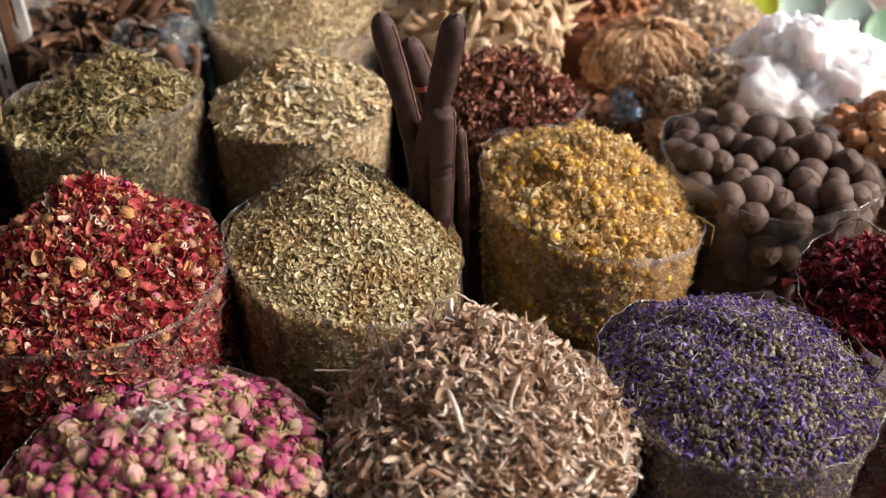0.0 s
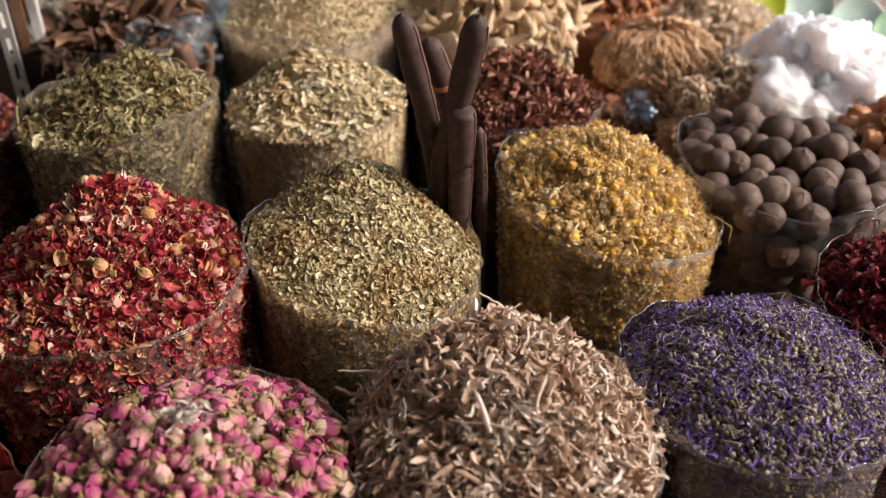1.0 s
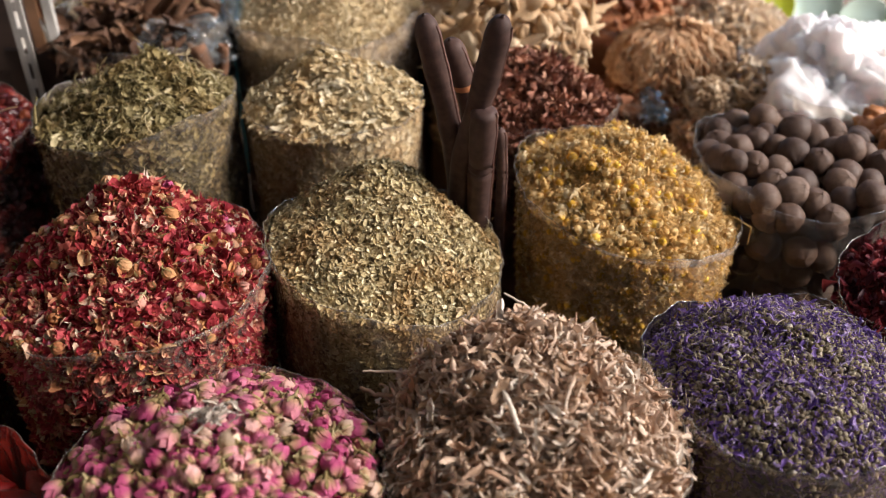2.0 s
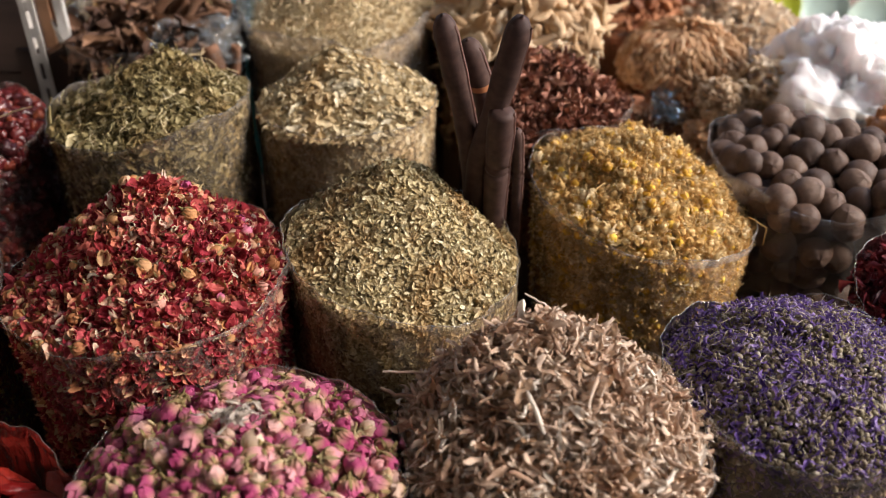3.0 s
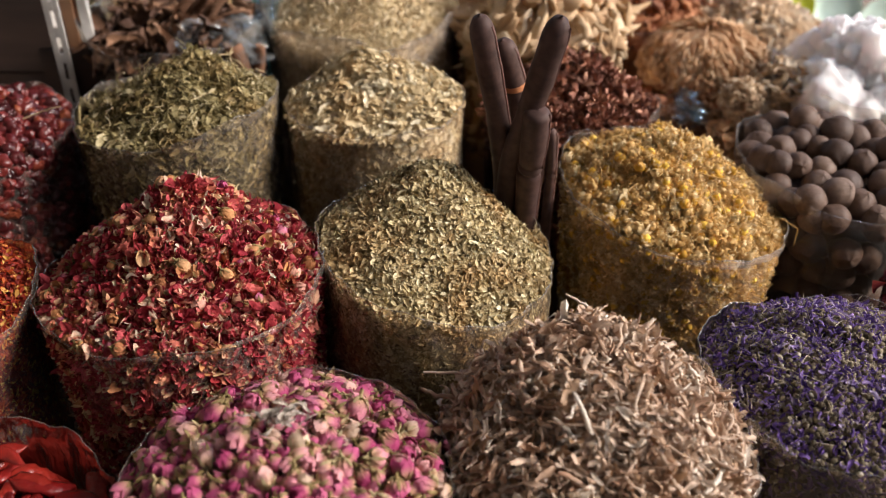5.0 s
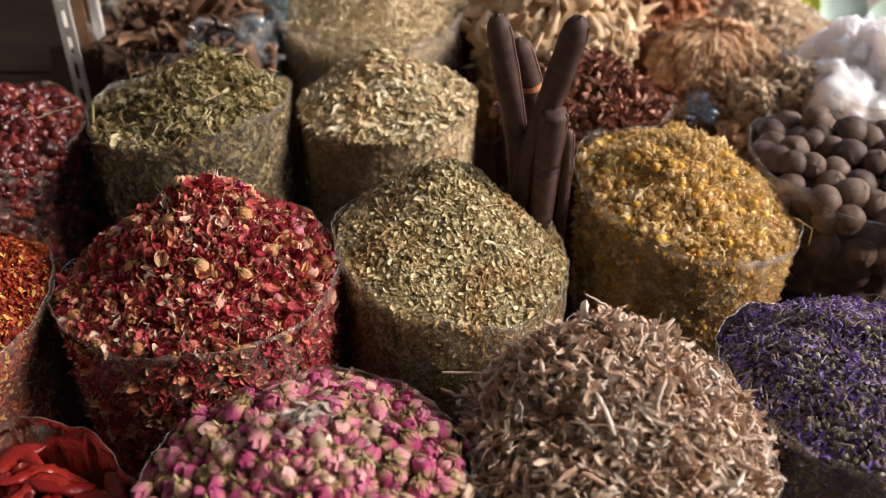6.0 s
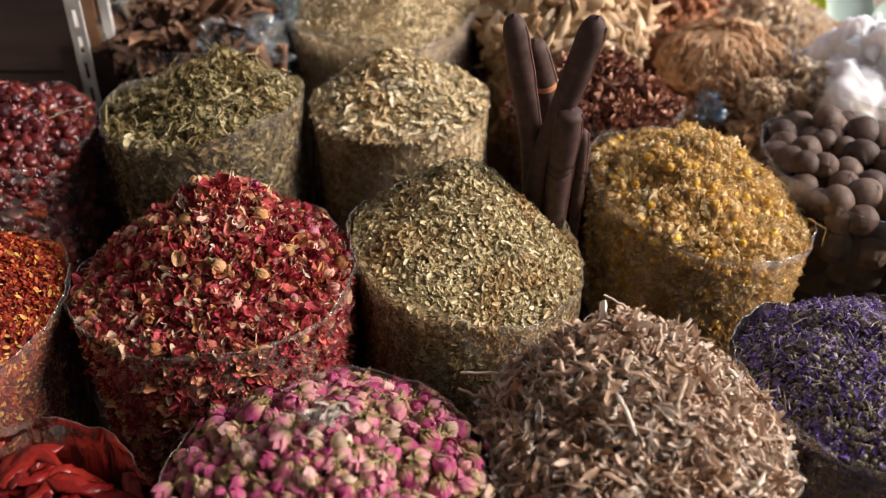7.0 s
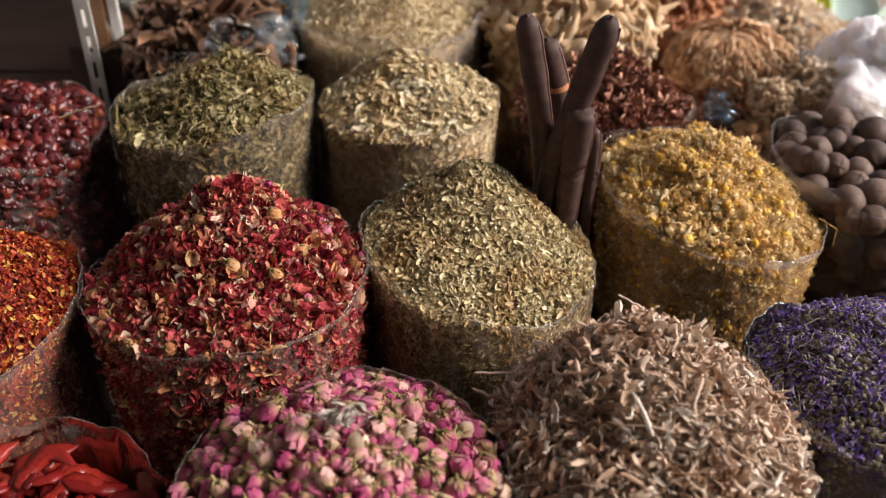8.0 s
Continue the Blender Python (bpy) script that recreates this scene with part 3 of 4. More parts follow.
def crystal_heap(s):
    """A mass of grown-together crystals: the heap broken into tilted facets at two sizes."""
    ob = tagged(new("alum_heap"), "heap of translucent white alum crystals", "crystals", "heaps of dried goods")
    ob.location = (s.x, s.y, TABLE)
    NA, NU = 150, 60
    A = np.linspace(0, 2 * math.pi, NA, endpoint=False)
    rows = [np.stack([(s.rad(A, s.rim_z(A) * z) - 0.002) * np.cos(A), (s.rad(A, s.rim_z(A) * z) - 0.002) * np.sin(A), s.rim_z(A) * z], -1) for z in np.linspace(0, 0.97, 24)]
    rows += [s.top(A, np.full(NA, i / NU)) for i in range(NU, 0, -1)]
    v = np.concatenate(rows)
    out = v - np.array([0, 0, s.h * 0.55])
    out /= np.linalg.norm(out, axis=1)[:, None]
    shift = np.zeros(len(v))
    for count, amp, slant in ((12, 0.010, 0.18), (50, 0.0045, 0.32), (380, 0.0022, 0.35)):
        seeds = v[rng.integers(0, len(v), count)]
        lean = rng.normal(0, slant, (count, 3))
        high = rng.uniform(-1, 1, count) * amp
        d = np.sqrt(((v[:, None, :] - seeds[None]) ** 2).sum(2))
        pull = np.exp(-(d - d.min(1)[:, None]) / (0.16 * amp))
        pull /= pull.sum(1)[:, None]
        plane = high[None] + np.clip(np.einsum('vsk,sk->vs', v[:, None, :] - seeds[None], lean), -2 * amp, 2 * amp)
        shift += (pull * plane).sum(1)
    low = np.clip((v[:, 2] - s.h * 0.9) / (s.h * 0.1), 0.05, 1)
    v = np.concatenate([v + out * (shift * low)[:, None], v[:, 2:]], 1)
    f = []
    for i in range(len(rows) - 1):
        for j in range(NA):
            a, b = i * NA + j, i * NA + (j + 1) % NA
            f += [(a, b, a + NA), (b, b + NA, a + NA)]
    new("crystal_mass", mesh_from("crystal_mass", v, np.array(f), np.zeros(len(f), int), [CRYSTAL], True)).parent = ob
    return ob


def pour(ob, s, piece, shapes, materials, top, side, size, tilt=0.6, deep=0.15, lift=0.5, singles=0, side_tilt=0.22, edge=1.0, smooth=True, spread=0.25, even=False, sunk=0.35):
    """Strews pieces over the heap and down the side of the bag; some of the front ones are objects of their own."""
    pt, nt = s.on_top(top, edge, even)
    sz = size * np.exp(np.clip(rng.normal(0, spread, top), -1.6 * spread, 1.5 * spread))
    pt = pt + nt * (rng.uniform(-sunk, lift, top) * sz)[:, None]
    rt = frames_for(nt, tilt)
    k = np.argsort(pt[:, 1] + rng.normal(0, s.r * 0.45, top))
    pt, rt, sz = pt[k], rt[k], sz[k]
    meshes = [mesh_from(piece, *t, materials, smooth) for t in shapes] if singles else []
    which = rng.integers(0, len(shapes), top)
    n = min(singles, top)
    for i in range(n):
        o = new(piece, meshes[which[i]])
        o.parent = ob
        o.matrix_basis = Matrix.LocRotScale(Vector(pt[i]), Matrix(rt[i].tolist()).to_quaternion(), Vector((sz[i],) * 3))
    pos, rot, siz, wh = [pt[n:]], [rt[n:]], [sz[n:]], [which[n:]]
    if side:
        ss = size * np.exp(np.clip(rng.normal(0, spread, side), -1.6 * spread, 1.5 * spread))
        ps, ns = s.on_side(side, deep, even)
        ps = ps - ns * (np.minimum(ss, 0.03) * rng.uniform(0.08, 0.34, side) + np.maximum(ss - 0.025, 0) * 0.5)[:, None]
        pos.append(ps)
        rot.append(frames_for(ns, side_tilt))
        siz.append(ss)
        wh.append(rng.integers(0, len(shapes), side))
    pos, rot, siz, wh = map(np.concatenate, (pos, rot, siz, wh))
    if len(pos):
        rest = new(piece + "_layer", mesh_from(piece + "_layer", *placed(shapes, pos, rot, siz, wh), materials, smooth))
        rest.parent = ob
        rest["kind"] = "stuff"


# ---- the setting ----
def box(name, x0, x1, y0, y1, z0, z1, material, parent=None, bevel=0.004):
    bm = bmesh.new()
    bmesh.ops.create_cube(bm, size=1)
    for v in bm.verts:
        v.co = Vector((x0 + (v.co.x + 0.5) * (x1 - x0), y0 + (v.co.y + 0.5) * (y1 - y0), z0 + (v.co.z + 0.5) * (z1 - z0)))
    if bevel:
        bmesh.ops.bevel(bm, geom=bm.edges[:], offset=bevel, segments=2, affect='EDGES')
    return part(name, bm, material, parent)


tagged(box("ground", -30, 30, -30, 30, -0.1, 0.0, PAVE, None, 0), "worn stone paving of the market lane", "ground", kind="structure")
# Unseen walls, added to limit the sky and bounce fill onto the bags.
tagged(box("unseen_wall_back", -3.5, 3.5, 2.6, 2.75, 0.002, 1.7, WALL, None, 0), "unseen low plaster wall added behind the stall, open to the sky above", "wall", kind="structure")
tagged(box("unseen_wall_left", -1.50, -1.35, -0.9, 2.6, 0.002, 2.4, WALL, None, 0), "unseen plaster wall added beside the stall to hold back sky light", "wall", kind="structure")
# Added out of view: blocks sky light on the left, bounces a neutral fill.
UNSEEN_AWNING = plain("canvas", (0.52, 0.51, 0.49), 0.9, 25)
tagged(box("awning", -1.50, 1.10, -1.4, 2.6, 2.40, 2.43, UNSEEN_AWNING, None, 0), "unseen pale grey canvas awning added to shade the stall from the sky", "awning", kind="structure")
tagged(box("unseen_wall_front", -6, 6, -1.55, -1.4, 0.002, 3.0, WALL, None, 0), "unseen plaster wall added across the lane to close it and bounce light", "wall", kind="structure")
table = tagged(new("stall_table"), "low wooden stall table under a brown cloth", "table")
box("tabletop", -1.33, 1.9, 0.18, 2.3, TABLE - 0.05, TABLE - 0.002, CLOTH, table)
for lx in (-1.28, 1.79):
    for ly in (0.22, 2.2):
        box("leg", lx, lx + 0.06, ly, ly + 0.06, 0.0, TABLE - 0.05, WOOD, table)

# ---- the bags and their fillings ----
FLAKES = [one(flake(rng.uniform(0.35, 0.62), 0.2, 0.3)) for k in range(10)]
PETALS = [one(petal_shape(rng.uniform(0.4, 1.3), rng.uniform(0.12, 0.28), 5, 5)) for k in range(10)]
CURLS = [one(curl_shape(5, 4, 0.065, 0.5)) for k in range(12)]
STEMS = [one(curl_shape(4, 4, 0.022, 0.18)) for k in range(6)]
CURLY = [one(curl_shape(7, 4, 0.024, 0.30)) for k in range(10)]
BUDS = [rosebud_shape() for k in range(7)]
DAISIES = [chamomile_shape(1 if k % 12 < 2 else 0) for k in range(12)]
STARS = [star_shape() for k in range(6)]
LIMES = [round_shape(14, 20, 0.045, 0.95, 0.03) for k in range(5)]
WRINKLED = [round_shape(12, 16, rng.uniform(0.16, 0.28), rng.uniform(0.75, 1.2)) for k in range(8)]
CHILIS = [chili_shape() for k in range(6)]
LEAVES = [one(flake(rng.uniform(0.28, 0.44), 0.18, 0.25, 5, 3)) for k in range(10)]
CRUMPLES = [one(crumple_shape(rng.uniform(1.0, 2.3), rng.normal(0.2, 0.6), rng.uniform(0.11, 0.22))) for k in range(14)]
SCROLLS = [one(crumple_shape(rng.uniform(0.8, 2.3), rng.normal(0.2, 0.7), rng.uniform(0.09, 0.19), 6, 3)) for k in range(14)]
THICK = [one(curl_shape(6, 6, 0.055, 0.16)) for k in range(8)]
KNOTS = [one(curl_shape(8, 5, 0.075, 0.55)) for k in range(14)]
WISPS = [one(curl_shape(6, 3, 0.040, 0.6)) for k in range(10)]
SEEDS = [round_shape(5, 7, 0.12, 1.25) for k in range(6)]
SLICES = [round_shape(9, 13, rng.uniform(0.16, 0.30), rng.uniform(0.25, 0.4)) for k in range(10)]
for q in SLICES:
    q[0][:, 0] *= rng.uniform(1.2, 1.8)
    q[0][:, 1] *= rng.uniform(0.5, 0.8)
    q[0][:, 2] += 0.35 * q[0][:, 0] ** 2
FINGERS = [one(curl_shape(5, 6, 0.13, 0.35)) for k in range(8)]
STRIPS = [one(flake(rng.uniform(0.15, 0.3), 0.7, 0.3, 6, 3)) for k in range(6)]
CRYSTALS = [crystal_shape() for k in range(9)]

s = Sack(-0.116, 0.892, 0.885, 0.134, (-0.116, 0.950, 0.987), base=1.0, seed=1, power=1.02, slope=(-0.17, 0.08))
spice_bag(s, "clear plastic bag filled with crumbled green herb")
h = heap(s, "green_herb_heap", "cone of crumbled dried green herb leaves", "dried herb", PACKED_GREEN)
pour(h, s, "flake", FLAKES, [GREEN], 19000, 13000, 0.0054, 0.45, smooth=False)
pour(h, s, "stalk", STEMS, [GREEN], 300, 100, 0.012, 0.5)

s = Sack(-0.398, 0.824, 0.895, 0.150, (-0.390, 0.845, 1.028), base=0.94, seed=2, lump=0.006, power=0.78)
spice_bag(s, "clear plastic bag filled with red rose petals")
h = heap(s, "rose_petal_heap", "heap of dried red rose petals and buds", "dried petals", PACKED_RED)
pour(h, s, "petal", PETALS, [PETAL], 5200, 5400, 0.0086, 1.0, singles=300, lift=0.7)
pour(h, s, "shrivelled_petal", SCROLLS, [PETAL], 6200, 4500, 0.0075, 1.1, lift=0.8)
pour(h, s, "tan_petal", PETALS, [HIPS], 460, 240, 0.0098, 0.8, singles=200, lift=0.5)
pour(h, s, "bud", BUDS, [HIPS, SEPAL], 320, 60, 0.0088, 0.9, singles=200, even=True, lift=0.8)
pour(h, s, "pink_bud", BUDS, [BUD, SEPAL], 80, 20, 0.0084, 0.9, singles=60, even=True, lift=0.9)
pour(h, s, "pale_shred", CRUMPLES, [PALESTEM], 420, 160, 0.0078, 0.9, lift=0.9)

s = Sack(0.196, 1.022, 0.878, 0.144, (0.192, 1.035, 0.962), base=0.84, seed=3, slope=(-0.18, 0.03), power=1.15, lump=0.006, lip=0.010)
spice_bag(s, "clear plastic bag filled with chamomile flowers", GOLD_HAZE, 0.0, WIDE_HEM)
h = heap(s, "chamomile_heap", "heap of dried yellow chamomile flowers", "dried flowers", PACKED_YELLOW)
pour(h, s, "chamomile_flower", DAISIES, [CHAM_PETAL, CHAM_EYE], 2000, 2600, 0.0106, 1.2, singles=290, lift=0.6, edge=0.97)
pour(h, s, "petal_crumb", KNOTS, [CHAM_PETAL], 4600, 5200, 0.0068, 1.0, lift=1.0, edge=0.98)
pour(h, s, "flower_eye", SEEDS, [CHAM_EYE], 60, 50, 0.0072, 0.8, singles=110, lift=0.6, even=True)
pour(h, s, "petal_wisp", WISPS, [CHAM_PETAL], 2400, 900, 0.0085, 0.9, lift=1.0)
pour(h, s, "stalk", STEMS, [CHAM_PETAL], 120, 30, 0.022, 0.4)

s = Sack(-0.250, 0.545, 0.860, 0.143, (-0.250, 0.558, 0.908), base=0.9, seed=4, power=1.8, lip=0.008)
spice_bag(s, "clear plastic bag filled with pink rosebuds")
h = heap(s, "rosebud_heap", "heap of dried pink rosebuds with green sepals", "dried rosebuds", SEPAL, sink=0.012)
pour(h, s, "rosebud", BUDS, [BUD, SEPAL], 480, 240, 0.0140, 1.1, singles=300, lift=0.5, sunk=0.2, even=True, spread=0.14, edge=0.96)
pour(h, s, "lower_rosebud", BUDS, [BUD, SEPAL], 350, 0, 0.0135, 1.0, lift=-0.4, sunk=0.9, spread=0.13)
pour(h, s, "sepal", CRUMPLES, [SEPAL], 420, 120, 0.010, 1.0, lift=0.5)

s = Sack(0.035, 0.605, 0.852, 0.148, (0.030, 0.660, 0.958), base=0.92, seed=5, power=1.4, lip=0.018, lump=0.007)
spice_bag(s, "clear plastic bag filled with dried sage stems")
h = heap(s, "sage_heap", "heap of curled beige dried sage leaves and stems", "dried herb", PACKED_BEIGE, sink=0.006)
pour(h, s, "curled_leaf", KNOTS, [BEIGE], 2100, 1200, 0.0138, 0.7, singles=300, lift=0.8, edge=0.95)
pour(h, s, "leaf_scrap", CRUMPLES, [BEIGE], 4600, 2200, 0.0122, 0.9, lift=0.9, edge=0.97)
pour(h, s, "thick_stem", THICK, [BEIGE], 200, 60, 0.024, 0.4, singles=120, lift=0.5, smooth=True, edge=0.88)
pour(h, s, "brown_leaf", LEAVES, [DRYLEAF], 700, 200, 0.0150, 0.8, singles=250, lift=0.6, edge=0.93)
pour(h, s, "fine_curl", WISPS, [BEIGE], 420, 200, 0.0170, 0.6, lift=0.7, edge=0.92)
pour(h, s, "twig", STEMS, [BEIGE], 120, 40, 0.036, 0.35, singles=60, lift=0.3, edge=0.85)

s = Sack(0.305, 0.700, 0.852, 0.140, (0.300, 0.715, 0.902), base=0.9, seed=6, power=2.1, lip=0.013)
spice_bag(s, "brownish plastic bag filled with violet lavender, its film tint shading the side", BROWN_SHADE_FILM)
h = heap(s, "lavender_heap", "heap of dried lavender buds with violet florets", "dried lavender", PACKED_SHADE)
pour(h, s, "calyx", SEEDS, [LAVBUD], 4800, 1100, 0.0038, 0.9, smooth=True, lift=0.6, spread=0.2)
pour(h, s, "dry_calyx", KNOTS, [LAVBUD], 2600, 1400, 0.0060, 1.0, lift=0.9)
pour(h, s, "floret", CRUMPLES, [VIOLET], 2900, 1800, 0.0070, 1.0, lift=0.8)
pour(h, s, "floret_scrap", KNOTS, [VIOLET], 2400, 700, 0.0064, 1.0, lift=0.9)
pour(h, s, "stalk", STEMS, [PALESTEM], 420, 60, 0.012, 0.6, lift=0.8)

s = Sack(0.458, 1.112, 0.874, 0.146, (0.455, 1.12, 0.910), base=0.8, seed=7, power=2.0, lip=0.014)
spice_bag(s, "clear plastic bag filled with black limes", LIGHT_HAZE)
h = heap(s, "lime_heap", "heap of round dried black limes", "dried limes", LIME, sink=0.030)
pour(h, s, "dried_lime", LIMES, [LIME], 50, 70, 0.0335, 0.9, singles=46, lift=0.25, sunk=0.35, smooth=True, spread=0.09, edge=0.93, even=True)

s = Sack(-0.205, 1.200, 0.928, 0.126, (-0.222, 1.222, 1.000), base=1.0, seed=8, power=1.05)
spice_bag(s, "clear plastic bag filled with pale dried leaves", GOLD_HAZE)
h = heap(s, "pale_leaf_heap", "heap of pale yellow-green dried leaves", "dried leaves", PACKED_PALE)
pour(h, s, "leaf", LEAVES, [LEAF], 4200, 3800, 0.0135, 0.30, singles=290)
pour(h, s, "leaf_crumb", FLAKES, [LEAF], 2600, 2600, 0.009, 0.5)

s = Sack(-0.475, 1.150, 0.945, 0.137, (-0.452, 1.165, 1.052), base=0.98, seed=9, lump=0.008, power=0.56, slope=(0.07, 0))
spice_bag(s, "clear plastic bag filled with stalky green herb")
h = heap(s, "stalky_herb_heap", "heap of dried green herb with stalks", "dried herb", PACKED_HERB)
pour(h, s, "leaf", FLAKES, [HERB], 3000, 3800, 0.0085, 0.9)
pour(h, s, "shrivelled_leaf", CURLS, [HERB], 1600, 800, 0.011, 0.9)
pour(h, s, "straw", CURLY, [LEAF], 110, 40, 0.017, 0.6, lift=0.9)
pour(h, s, "stalk", CURLY, [HERB], 1000, 900, 0.018, 0.6, singles=200)

s = Sack(0.085, 1.250, 0.892, 0.122, (0.085, 1.270, 0.972), base=0.9, seed=10, power=1.2, lip=0.020)
spice_bag(s, "clear plastic bag filled with star anise")
h = heap(s, "star_anise_heap", "heap of reddish-brown star anise", "star anise", ANISE, sink=0.008)
pour(h, s, "star_anise", STARS, [ANISE], 1000, 450, 0.021, 0.9, singles=290, even=True, smooth=False)

s = Sack(-0.775, 1.140, 0.912, 0.137, (-0.780, 1.155, 0.943), base=0.95, seed=11, power=2)
spice_bag(s, "clear plastic bag filled with dark red berries")
h = heap(s, "red_berry_heap", "heap of glossy dark red dried berries", "dried berries", JUJUBE, sink=0.014)
pour(h, s, "berry", WRINKLED, [JUJUBE], 420, 700, 0.0138, 0.9, singles=260, smooth=True, even=True, spread=0.2)

s = Sack(-0.705, 0.770, 0.885, 0.146, (-0.695, 0.790, 0.990), base=0.97, seed=12, power=1.2)
spice_bag(s, "clear plastic bag filled with crushed red chili")
h = heap(s, "chili_flake_heap", "cone of crushed red chili flakes and seeds", "chili flakes", CHILI_FLAKE)
pour(h, s, "flake", FLAKES, [CHILI_FLAKE], 13000, 12000, 0.0046, 0.6)

s = Sack(-0.548, 0.512, 0.822, 0.140, (-0.548, 0.520, 0.826), base=0.95, seed=13, power=2, lip=0.026)
spice_bag(s, "clear plastic bag filled with whole red chilies")
h = heap(s, "red_chili_heap", "heap of glossy whole dried red chilies", "dried chilies", CHILI, sink=0.014)
pour(h, s, "chili", CHILIS, [CHILI], 200, 120, 0.040, 0.16, singles=200, lift=0.05, smooth=True, edge=0.80)

s = Sack(0.545, 0.815, 0.845, 0.128, (0.545, 0.835, 0.900), base=0.95, seed=14, power=1.8, lip=0.018)
spice_bag(s, "clear plastic bag filled with hibiscus petals")
h = heap(s, "hibiscus_heap", "heap of dark red dried hibiscus petals", "dried petals", HIBISCUS)
pour(h, s, "petal", PETALS, [HIBISCUS], 3600, 1800, 0.0105, 0.9, singles=250)
pour(h, s, "shrivelled_petal", CRUMPLES, [HIBISCUS], 1800, 800, 0.015, 0.9, smooth=True)

s = Sack(0.700, 1.180, 0.870, 0.120, (0.700, 1.190, 0.915), base=0.95, seed=15, power=2)
spice_bag(s, "clear plastic bag filled with orange dried fruit")
h = heap(s, "orange_fruit_heap", "heap of wrinkled orange dried fruit", "dried fruit", APRICOT, sink=0.016)
pour(h, s, "dried_fruit", WRINKLED, [APRICOT], 100, 110, 0.025, 0.9, singles=100, smooth=True, even=True, spread=0.12)

s = Sack(-0.245, 1.500, 0.950, 0.155, (-0.23, 1.500, 1.045), base=1.0, seed=16, power=1.2, lip=0.02)
spice_bag(s, "clear plastic bag filled with pale chaff", HAZY)
h = heap(s, "pale_chaff_heap", "heap of pale straw-coloured dried chaff", "dried herb", PACKED_PALE)
pour(h, s, "bit", CURLS, [SEED], 3200, 2800, 0.0115, 0.7)

s = Sack(0.064, 1.490, 0.935, 0.140, (0.06, 1.500, 1.005), base=0.95, seed=17, power=1.7)
spice_bag(s, "clear plastic bag filled with pale root slices")
h = heap(s, "root_slice_heap", "heap of pale dried root slices", "dried roots", GINGER)
pour(h, s, "root_slice", SLICES, [GINGER], 460, 260, 0.031, 0.7, singles=200, even=True)

s = Sack(0.612, 1.430, 0.865, 0.148, (0.612, 1.450, 0.962), base=0.95, seed=18, power=1.7, lip=0.02)
spice_bag(s, "clear plastic bag filled with white alum", GOLD_HAZE)
h = crystal_heap(s)
pour(h, s, "crystal", CRYSTALS, [CRYSTAL], 26, 10, 0.030, 0.9, singles=26, lift=-0.15, sunk=0.5, even=True)

s = Sack(0.285, 1.840, 0.845, 0.145, (0.285, 1.840, 0.905), base=0.95, seed=19, power=1.7)
spice_bag(s, "brownish plastic bag filled with brown root chunks, its film tint shading the side", BROWN_SHADE_FILM)
h = heap(s, "brown_root_heap", "heap of rough brown root chunks", "dried roots", NUT)
pour(h, s, "root_chunk", FINGERS, [NUT], 300, 160, 0.036, 0.6, singles=150, smooth=True)

s = Sack(0.530, 1.790, 0.820, 0.130, (0.53, 1.790, 0.875), base=0.95, seed=21, power=1.7)
spice_bag(s, "clear plastic bag filled with cream dried flowers")
h = heap(s, "cream_flower_heap", "heap of cream-coloured dried flowers", "dried flowers", CREAM)
pour(h, s, "flower", PETALS, [CREAM], 1500, 400, 0.018, 0.9, singles=200)

s = Sack(-0.555, 1.480, 0.900, 0.140, (-0.555, 1.490, 0.920), base=0.95, seed=20, power=2, lip=0.02)
spice_bag(s, "tall clear plastic bag filled with bark strips", FILM, 0.022)
h = heap(s, "bark_heap", "jumble of brown bark strips", "dried bark", BARK)
pour(h, s, "bark_strip", STRIPS, [BARK], 420, 100, 0.048, 1.2, singles=220, lift=0.6, spread=0.15)
pour(h, s, "bark_chip", STRIPS, [BARK], 900, 300, 0.022, 1.0)

s = Sack(0.365, 1.530, 0.790, 0.120, (0.365, 1.540, 0.815), base=0.9, seed=22, power=2, lip=0.022)
spice_bag(s, "crumpled clear plastic bag under fibrous roots", HAZY)
h = heap(s, "brown_husk_heap", "dim brown husks inside a crumpled bag", "dried husks", NUT)
pour(h, s, "husk", PETALS, [NUT], 500, 400, 0.022, 0.9, singles=80)

s = Sack(0.450, 1.395, 0.795, 0.100, (0.450, 1.400, 0.822), base=0.9, seed=23, power=2, lip=0.012)
spice_bag(s, "small clear plastic bag under curled dry plants")
h = heap(s, "yellow_husk_heap", "yellowish dried husks inside a small bag", "dried husks", FIBRE)
pour(h, s, "husk", PETALS, [FIBRE], 400, 200, 0.02, 0.9, singles=60)


s = Sack(-0.690, 1.830, 0.850, 0.150, (-0.690, 1.830, 0.920), base=0.95, seed=25, power=1.6, lip=0.016)
spice_bag(s, "clear plastic bag filled with olive dried herb", HAZY)
h = heap(s, "olive_herb_heap", "heap of olive-brown crumbled dried herb", "dried herb", PACKED_GREEN)
pour(h, s, "flake", FLAKES, [GREEN], 2600, 1200, 0.013, 0.6)

s = Sack(-0.070, 1.660, 0.880, 0.120, (-0.070, 1.670, 0.915), base=0.95, seed=24, power=1.8, lip=0.016)
spice_bag(s, "clear plastic bag filled with dark red petals", HAZY)
h = heap(s, "dark_petal_heap", "heap of dark red dried petals", "dried petals", HIBISCUS)
pour(h, s, "petal", PETALS, [HIBISCUS], 900, 500, 0.018, 0.9, singles=120)


